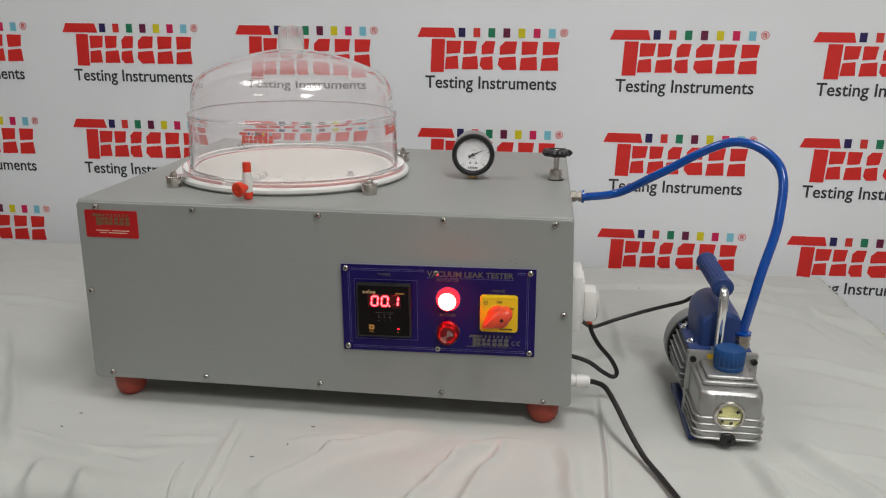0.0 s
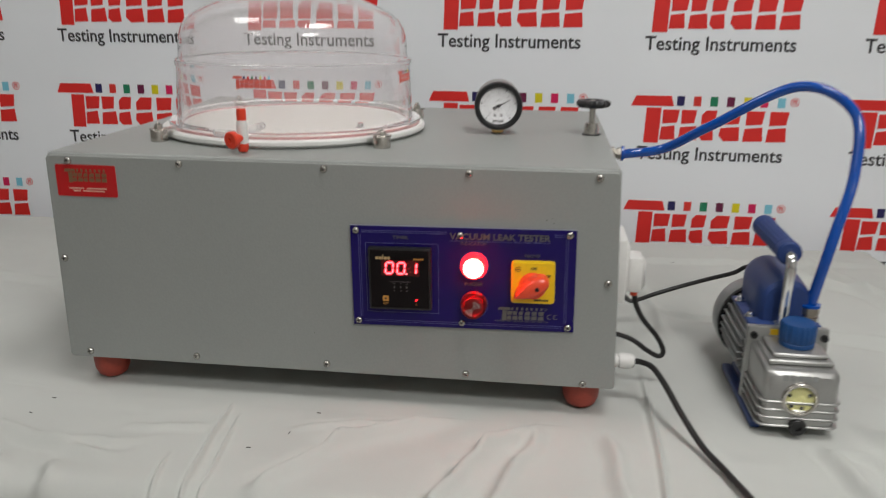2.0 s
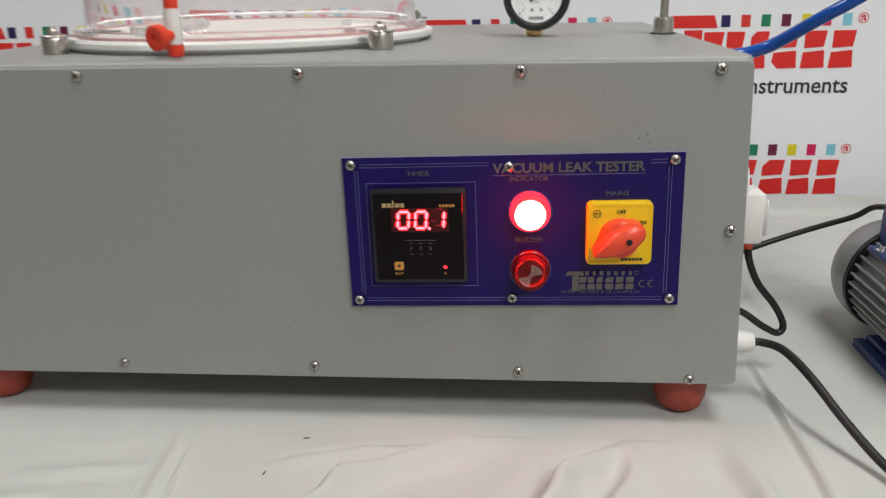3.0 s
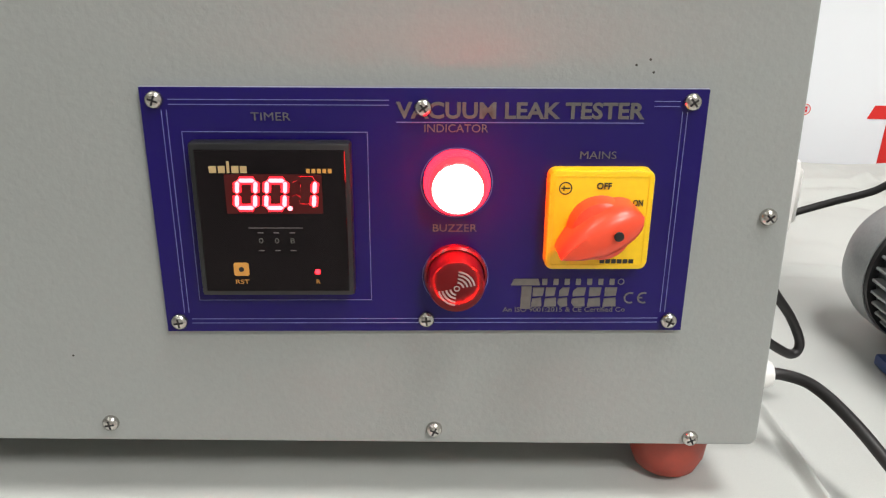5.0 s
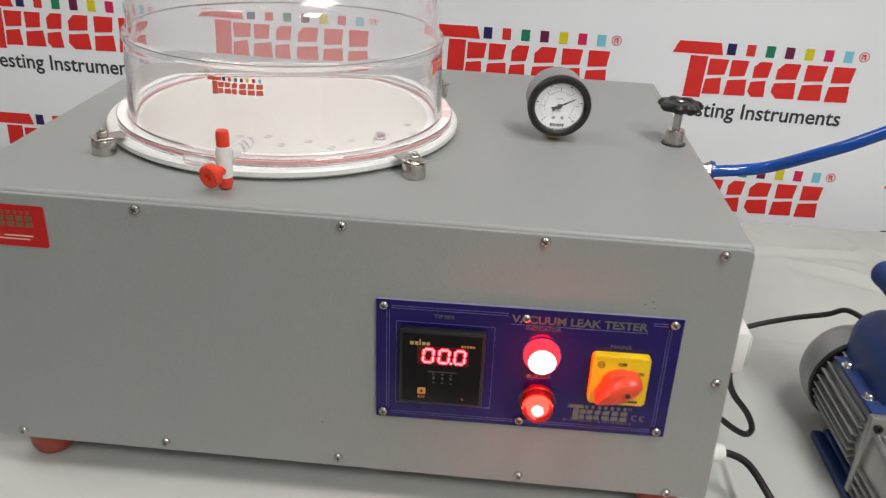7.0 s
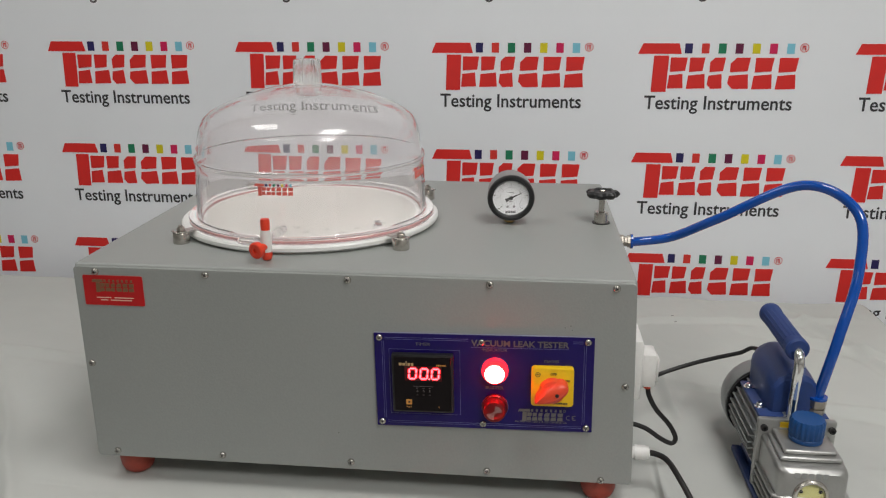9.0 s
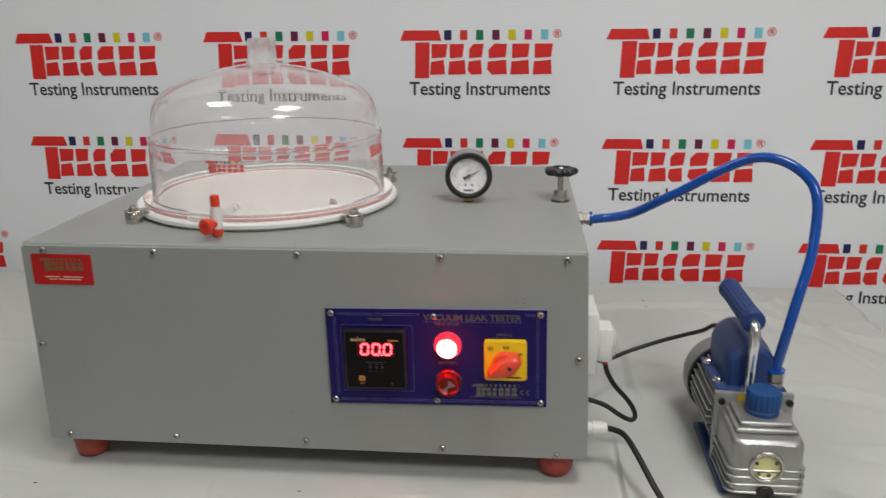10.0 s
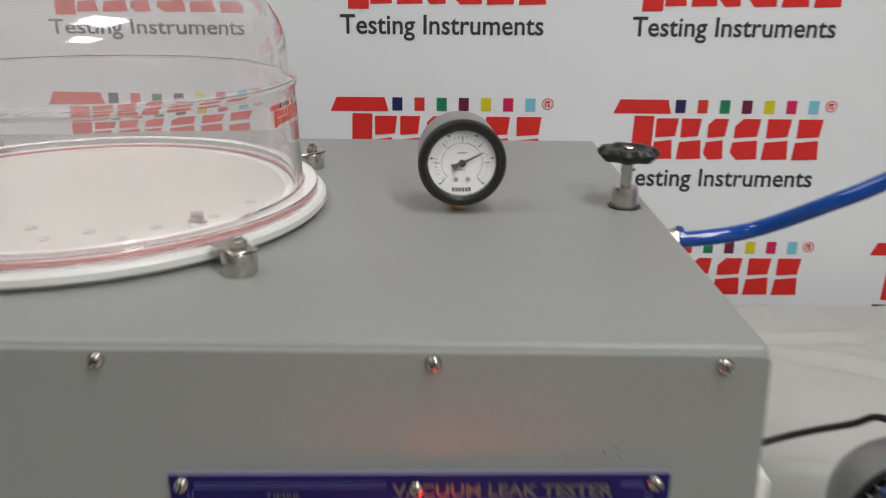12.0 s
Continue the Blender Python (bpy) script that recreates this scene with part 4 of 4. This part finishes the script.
for v in bm.verts:
    a = (v.co.x - 0.0245) / 0.1552
    v.co = Vector((math.sin(a) * (0.1555 - v.co.y), -math.cos(a) * (0.1555 - v.co.y), v.co.z))
mark = part("printed_mark", bm, [THIN_RED, *INKS], dome, "small red printed mark", smooth=False, at=pose(0, 0, 0.0722, 0, 0, -2.2))
side_mark = new("printed_mark", mark.data)
side_mark.parent = dome
side_mark.matrix_basis = pose(0, 0, 0.0722, 0, 0, 82)

# stopcock through the dome wall
tap = thing("stopcock", "white plastic stopcock with orange-red taps, fixed in the dome", "valve", pose(-0.416, 0.039, 0.3130))
part("body", add_lathe(bmesh.new(), [(0, -0.013), (0.0062, -0.013), (0.0066, -0.006), (0.0066, 0.008), (0.0058, 0.0135), (0, 0.0135)], 24), WHITE_PLASTIC, tap, "milky white barrel")
part("upper_tap", add_lathe(bmesh.new(), [(0, 0.0136), (0.0054, 0.0136), (0.0056, 0.022), (0.0050, 0.0265), (0, 0.0268)], 20), TAP_RED, tap, "orange-red tap end")
part("lower_tap", add_lathe(bmesh.new(), [(0, -0.0131), (0.0064, -0.0131), (0.0064, -0.0190), (0.0052, -0.0222), (0, -0.0222)], 20), TAP_RED, tap, "orange-red tap end")
bm = add_lathe(bmesh.new(), [(0, 0), (0.0045, 0), (0.0045, 0.010), (0.0098, 0.0105), (0.0098, 0.0160), (0.0085, 0.0172), (0.0035, 0.0172), (0.0030, 0.0150), (0, 0.0150)], 28)
part("front_knob", bm, TAP_RED, tap, "round orange-red knob", at=along((-0.001, -0.004, -0.006), (-0.42, -1, -0.08)))
tube_part = part("spigot", add_lathe(bmesh.new(), [(0, 0), (0.0048, 0), (0.0048, 0.046), (0.0040, 0.050), (0, 0.050)], 20), CLOUDY, tap, "clear spigot", at=along((0.0, 0.004, 0.0), (0.12, 1, 0.0)))
tube_part.visible_shadow = False
tube_part = part("side_arm", add_lathe(bmesh.new(), [(0, 0), (0.0045, 0), (0.0045, 0.026), (0.0035, 0.032), (0, 0.032)], 20), CLOUDY, tap, "clear side arm", at=along((-0.004, 0.001, -0.004), (-1, 0.15, 0.05)))
tube_part.visible_shadow = False

# ---- vacuum pump ----
PX = 0.217
pump = thing("vacuum_pump", "small silver and blue rotary vane vacuum pump with a carrying handle", "vacuum pump", pose(PX, 0, 0))


def case_ring(bm, y, z0, z1, half, r):
    return [bm.verts.new((x, y, z)) for x, z in round_rect(2 * half, z1 - z0, r, 4, 0, (z0 + z1) / 2)]


bm = bmesh.new()
stations = [(-0.0125, 0.012, 0.073, 0.034, 0.010), (-0.0095, 0.010, 0.076, 0.0375, 0.009), (-0.006, 0.009, 0.0775, 0.0390, 0.008), (0.000, 0.009, 0.0785, 0.0395, 0.007), (0.060, 0.009, 0.0830, 0.0400, 0.006)]
rows = [case_ring(bm, *s) for s in stations]
for a, b in zip(rows, rows[1:]):
    for k in range(len(a)):
        j = (k + 1) % len(a)
        bm.faces.new((a[k], b[k], b[j], a[j]))
bm.faces.new(rows[0][::-1]), bm.faces.new(rows[-1])
bmesh.ops.recalc_face_normals(bm, faces=bm.faces)
case = part("oil_case", bm, CAST, pump, "silver cast-aluminium oil case")
for lo, hi in (((-0.0345, 0.002, 0.0790), (0.0350, 0.060, 0.0850)), ((-0.0290, 0.008, 0.0850), (0.0300, 0.060, 0.0905))):
    part("step", add_box(bmesh.new(), lo, hi, 0.0028, 3), CAST, case)
for k, z in enumerate((0.0150, 0.0245, 0.0340, 0.0435)):
    bm = bmesh.new()
    add_plate(bm, [(x, z2) for x, z2 in round_rect(0.088, 0.0860, 0.012, 5)], 0.0, 0.0032)
    bmesh.ops.bevel(bm, geom=[e for e in bm.edges if abs(e.verts[0].co.y - e.verts[1].co.y) < 1e-6], offset=0.001, segments=1, affect="EDGES")
    part("rib", bm, CAST, case, at=pose(0.0, 0.0285, z, -90, 0, 0))
flange = part("flange", add_box(bmesh.new(), (-0.0450, 0.060, 0.010), (0.0460, 0.0690, 0.1010), 0.002, 2), CAST, pump, "silver flange plate")
for x, z in ((-0.038, 0.0905), (0.0405, 0.0905), (-0.038, 0.020), (0.0405, 0.020)):
    part("bolt", add_lathe(bmesh.new(), [(0, 0), (0.0042, 0), (0.0042, 0.0035), (0.0022, 0.0037), (0.0022, 0.0015), (0, 0.0015)], 16, OUT), BLACK, flange, at=pose(x, 0.060, z))
bm = add_lathe(bmesh.new(), [(0.0150, 0), (0.0195, 0), (0.0195, 0.0040), (0.0180, 0.0055), (0.0158, 0.0055), (0.0150, 0.0035), (0.0150, 0)], 40, OUT)
sight = part("sight_glass", bm, STEEL, pump, "round oil sight glass in a steel ring", at=pose(-0.0015, -0.0115, 0.0470))
part("oil", add_lathe(bmesh.new(), [(0, 0), (0.0150, 0), (0.0150, 0.0012), (0, 0.0012)], 32, OUT), OIL, sight, "pale yellow oil")
for x, z in ((-0.008, -0.009), (0.003, -0.0105), (-0.011, 0.004), (0.010, 0.005)):
    part("spot", add_lathe(bmesh.new(), rod(0.0022, 0.0008, 0.0002, base=0.0013), 12, OUT), BLACK, sight, at=pose(x, 0, z))
gl = part("pane", add_lathe(bmesh.new(), [(0, 0.0026), (0.0149, 0.0026), (0.0149, 0.0040), (0, 0.0044)], 32, OUT), SIGHT, sight)
gl.visible_shadow = False
part("drain_plug", add_lathe(bmesh.new(), [(0, 0), (0.0095, 0), (0.0095, 0.0050), (0.0080, 0.0065), (0.0035, 0.0065), (0.0030, 0.0045), (0, 0.0045)], 24, OUT), BLACK, pump, "black drain plug", at=pose(-0.0005, -0.0115, 0.0140))
for k in range(5):
    part("embossed_bar", add_plate(bmesh.new(), rect(-0.0185 + 0.0078 * k, 0.0, -0.0130 + 0.0078 * k, 0.0070), -0.0006, 0.0), FIN, case, smooth=False, at=pose(-0.003, -0.0122, 0.0672))
# oil filler cap
bm = bmesh.new()
N = 80
rings = []
for r, z, g in ((0.0178, 0.0, 0), (0.0188, 0.001, 0), (0.0188, 0.0050, 0), (0.0178, 0.0060, 0), (0.0187, 0.0075, 0.0008), (0.0190, 0.0250, 0.0008), (0.0178, 0.0275, 0.0002), (0.0, 0.0284, 0)):
    rings.append([bm.verts.new(((r + (g if k % 4 < 2 else -g)) * math.cos(2 * math.pi * k / N), (r + (g if k % 4 < 2 else -g)) * math.sin(2 * math.pi * k / N), z)) for k in range(N)] if r else [bm.verts.new((0, 0, z))])
for a, b in zip(rings, rings[1:]):
    for k in range(N):
        j = (k + 1) % N
        bm.faces.new((a[k], a[j], b[0]) if len(b) == 1 else (a[k], a[j], b[j], b[k]))
bm.faces.new(rings[0][::-1])
bmesh.ops.recalc_face_normals(bm, faces=bm.faces)
part("filler_cap", bm, BLUE_CAP, pump, "ribbed blue oil filler cap", at=pose(0.0025, 0.036, 0.0905))
part("sticker", add_box(bmesh.new(), (-0.020, 0.0590, 0.0915), (-0.007, 0.0597, 0.0985)), SEAL_YELLOW, flange, smooth=False)
# motor with fins, end cover and base
MZ, MR = 0.0600, 0.0470
bm = add_lathe(bmesh.new(), [(0, 0.070), (MR - 0.004, 0.070), (MR - 0.004, 0.182), (0, 0.182)], 48, pose(0, 0, MZ, -90))
motor = part("motor", bm, FIN, pump, "grey finned electric motor")
for k in range(34):
    a = 2 * math.pi * k / 34
    if 60 < math.degrees(a) < 120:
        continue
    bm = add_box(bmesh.new(), (MR - 0.005, 0.076, -0.0012), (MR + 0.0035, 0.176, 0.0012), 0.0005, 1)
    part("fin", bm, FIN, motor, smooth=False, at=pose(0, 0, MZ, 0, -math.degrees(a), 0))
bm = add_lathe(bmesh.new(), [(0, 0.182), (0.0535, 0.182), (0.0545, 0.185), (0.0545, 0.205), (0.0520, 0.216), (0.0460, 0.226), (0.0340, 0.233), (0, 0.236)], 48, pose(0, 0, MZ, -90))
part("fan_cover", bm, FIN, pump, "rounded grey fan cover")
# black ring put in for the shade in the gap before the fan cover
bm = add_lathe(bmesh.new(), [(0.046, 0.1770), (0.0525, 0.1770), (0.0525, 0.1819), (0.046, 0.1819), (0.046, 0.1770)], 48, pose(0, 0, MZ, -90))
part("gap_shade_ring", bm, BLACK, pump)
for x in (-0.0400, 0.0400):
    part("base_rail", add_box(bmesh.new(), (x - 0.0055, 0.004 if x < 0 else 0.035, 0.0), (x + 0.0055, 0.160, 0.0090), 0.002, 2), BLUE_PAINT, pump, "blue base rail")
part("base_plate", add_box(bmesh.new(), (-0.034, 0.082, 0.0035), (0.034, 0.160, 0.0125), 0.002, 1), BLUE_PAINT, pump)
# blue terminal cover
bm = bmesh.new()
cols = []
for y, half, top, drop in ((0.080, 0.024, 0.146, 0.0), (0.084, 0.0275, 0.1515, 0.0), (0.110, 0.0290, 0.1545, 0.0), (0.165, 0.0290, 0.1555, 0.0), (0.178, 0.0270, 0.1530, 0.0), (0.184, 0.0210, 0.1460, 0.0)):
    line = [(-half, 0.090)] + [(-half * math.cos(radians(a)), 0.1265 + (top - 0.1265) * math.sin(radians(a))) for a in range(0, 181, 15)] + [(half, 0.090)]
    cols.append([bm.verts.new((x, y, z)) for x, z in line])
for a, b in zip(cols, cols[1:]):
    for k in range(len(a) - 1):
        bm.faces.new((a[k], a[k + 1], b[k + 1], b[k]))
bm.faces.new(cols[0]), bm.faces.new(cols[-1][::-1])
bmesh.ops.recalc_face_normals(bm, faces=bm.faces)
part("terminal_cover", bm, BLUE_PAINT, pump, "rounded dark blue terminal cover")
saddle = part("saddle_plate", add_box(bmesh.new(), (-0.0420, 0.0695, 0.0955), (0.0400, 0.166, 0.1010), 0.002, 2), BLUE_PAINT, pump, "dark blue saddle plate")
for x in (-0.0355, 0.0345):
    for y in (0.0930, 0.1460):
        part("bolt", add_lathe(bmesh.new(), [(0, 0), (0.0068, 0), (0.0068, 0.0012), (0.0042, 0.0014), (0.0042, 0.0044), (0.0032, 0.0052), (0, 0.0052)], 20), CHROME, saddle, at=pose(x, y, 0.1011))
# handle and inlet
bm = add_tube(bmesh.new(), smooth_line([(-0.005, 0.072, 0.092), (-0.005, 0.070, 0.130), (-0.005, 0.066, 0.166), (-0.005, 0.068, 0.179), (-0.005, 0.080, 0.185), (-0.005, 0.110, 0.186)], 8), 0.0060, 16)
handle = part("handle_bar", bm, CHROME, pump, "chromed handle bar")
bm = add_lathe(bmesh.new(), [(0, 0), (0.0120, 0.0), (0.0140, 0.002), (0.0140, 0.010), (0.0125, 0.016), (0.0128, 0.100), (0.0140, 0.106), (0.0140, 0.112), (0.0125, 0.116), (0, 0.117)], 32)
grip = part("grip", bm, BLUE_GRIP, handle, "ribbed blue rubber grip", at=along((-0.005, 0.076, 0.185), (-0.02, 1, 0.035)))
for k in range(16):
    a = 2 * math.pi * k / 16
    part("groove", add_box(bmesh.new(), (0.0118, -0.0012, 0.018), (0.0131, 0.0012, 0.098), 0.0005, 1), BLUE_GRIP, handle, smooth=False, at=along((-0.005, 0.076, 0.185), (-0.02, 1, 0.035)) @ pose(0, 0, 0, 0, 0, math.degrees(a)))
bm = add_lathe(bmesh.new(), [(0, 0.098), (0.0110, 0.098), (0.0110, 0.108), (0.0085, 0.1085), (0.0085, 0.1110), (0.0115, 0.1115), (0.0115, 0.1200), (0, 0.1200)], 6)
inlet = part("inlet_fitting", bm, BRASS, pump, "nickel-plated inlet fitting", at=pose(0.028, 0.084, 0))
part("collar", add_lathe(bmesh.new(), [(0.0065, 0.1200), (0.0112, 0.1200), (0.0112, 0.1232), (0.0065, 0.1232), (0.0065, 0.1200)], 28), HOSE, inlet, "blue release collar")

# ---- hose and cables ----
HOSE_LINE = [(0.030, 0.239, 0.267), (0.039, 0.239, 0.267), (0.085, 0.236, 0.276), (0.135, 0.201, 0.312), (0.223, 0.167, 0.365), (0.279, 0.136, 0.341), (0.280, 0.108, 0.276), (0.258, 0.081, 0.203), (0.245, 0.084, 0.122)]
hose = thing("vacuum_hose", "glossy blue plastic vacuum hose arching between fittings", "hose", pose(0.030, 0.239, 0.267))
part("tube", add_tube(bmesh.new(), smooth_line([tuple(a - b for a, b in zip(q, HOSE_LINE[0])) for q in HOSE_LINE], 12), 0.0062, 18), HOSE, hose)
plug = thing("mains_plug", "white mains plug with a black cord, pushed into the socket", "plug", pose(0.032, 0.0865, 0.152))
part("body", add_box(bmesh.new(), (0.0, -0.017, -0.022), (0.0175, 0.017, 0.022), 0.004, 2), WHITE_PLASTIC, plug)
part("ridge", add_box(bmesh.new(), (0.0176, -0.013, -0.016), (0.0205, 0.013, 0.016), 0.0015, 1), WHITE_PLASTIC, plug)
part("cord_sleeve", add_lathe(bmesh.new(), [(0, 0), (0.0050, 0), (0.0042, -0.008), (0, -0.008)], 16), KNOB_RED, plug, "reddish cord sleeve", at=pose(0.010, 0, -0.0215))
tagged(part("pump_cable", add_tube(bmesh.new(), smooth_line([(0.014, 0.100, 0.136), (0.026, 0.130, 0.118), (0.042, 0.175, 0.088), (0.055, 0.212, 0.0690), (0.070, 0.236, 0.0640), (0.090, 0.250, 0.067), (0.116, 0.2583, 0.0738), (0.142, 0.2595, 0.0828), (0.168, 0.255, 0.0934), (0.1935, 0.2456, 0.1055), (0.206, 0.236, 0.1175), (0.212, 0.210, 0.124), (0.213, 0.180, 0.126)], 8), 0.0030), RUBBER),
       "thin black pump cord sagging from plug to pump", "cable")
tagged(part("plug_cable", add_tube(bmesh.new(), smooth_line([(0.043, 0.088, 0.125), (0.046, 0.090, 0.110), (0.058, 0.100, 0.086), (0.077, 0.106, 0.062), (0.086, 0.106, 0.044), (0.081, 0.104, 0.037), (0.066, 0.101, 0.045), (0.044, 0.100, 0.060), (0.012, 0.100, 0.069)], 8), 0.0031), RUBBER),
       "black plug cord looping back into the cabinet", "cable")
tagged(part("mains_cable", add_tube(bmesh.new(), smooth_line([(0.040, 0.055, 0.050), (0.052, 0.053, 0.0505), (0.065, 0.040, 0.050), (0.076, 0.009, 0.043), (0.092, -0.030, 0.024), (0.108, -0.066, 0.0095), (0.124, -0.105, 0.0058), (0.142, -0.165, 0.0058), (0.150, -0.205, 0.0040),
                                                                 (0.153, -0.240, -0.020), (0.153, -0.262, -0.10), (0.150, -0.275, -0.40), (0.15, -0.28, FZ + 0.0037), (0.25, -0.5, FZ + 0.0037)], 8), 0.0035), RUBBER),
       "black mains cable lying on the cloth and hanging over the edge", "cable")
for x, y, turn in ((-0.641, -0.039, 5), (-0.648, -0.075, -25), (-0.338, -0.080, 85), (-0.373, -0.113, 10), (-0.318, -0.031, 0), (0.173, 0.65, 0), (0.174, 0.62, 20)):
    bm = add_box(bmesh.new(), (-0.0025, -0.0005, 0.0), (0.0025, 0.0005, 0.0008), 0.0002, 1)
    tagged(part("lint_speck", bm, DUST, at=pose(x, y, cloth_height(x, y), 0, 0, turn)), "tiny dark speck of lint on the cloth", "lint", "lint on the cloth")


# ---- what moves ----
def turned(rest, spans):
    """Rows for a piece that turns half round, about its x axis, at each time in spans; it starts dark."""
    rows, now = [(0.0, rest @ pose(0, 0, 0, 180))], 180
    for t in spans:
        goal = 0 if now == 180 else 180
        for k in range(4):
            rows.append((t - 0.05 + k / 30, rest @ pose(0, 0, 0, now + (goal - now) * k / 3)))
        now = goal
    rows.append((12.0, rest @ pose(0, 0, 0, now)))
    return rows


def motions():
    # half-turns stand in for lights switching on and off
    for ob, rest in TURNING:
        walk(ob, turned(rest, [5.45]))
    rows = [(0.0, RELAY_REST)] + [(5.4 + k / 30, RELAY_REST @ pose(0, 0, 0, 60 * k)) for k in range(4)] + [(12.0, RELAY_REST @ pose(0, 0, 0, 180))]
    walk(relay_dot, rows)
    walk(drum, turned(DRUM_REST, [5.45, 6.45, 6.95, 7.55, 8.15, 8.75, 9.35, 9.95, 10.55, 11.05, 11.65]))


motions()
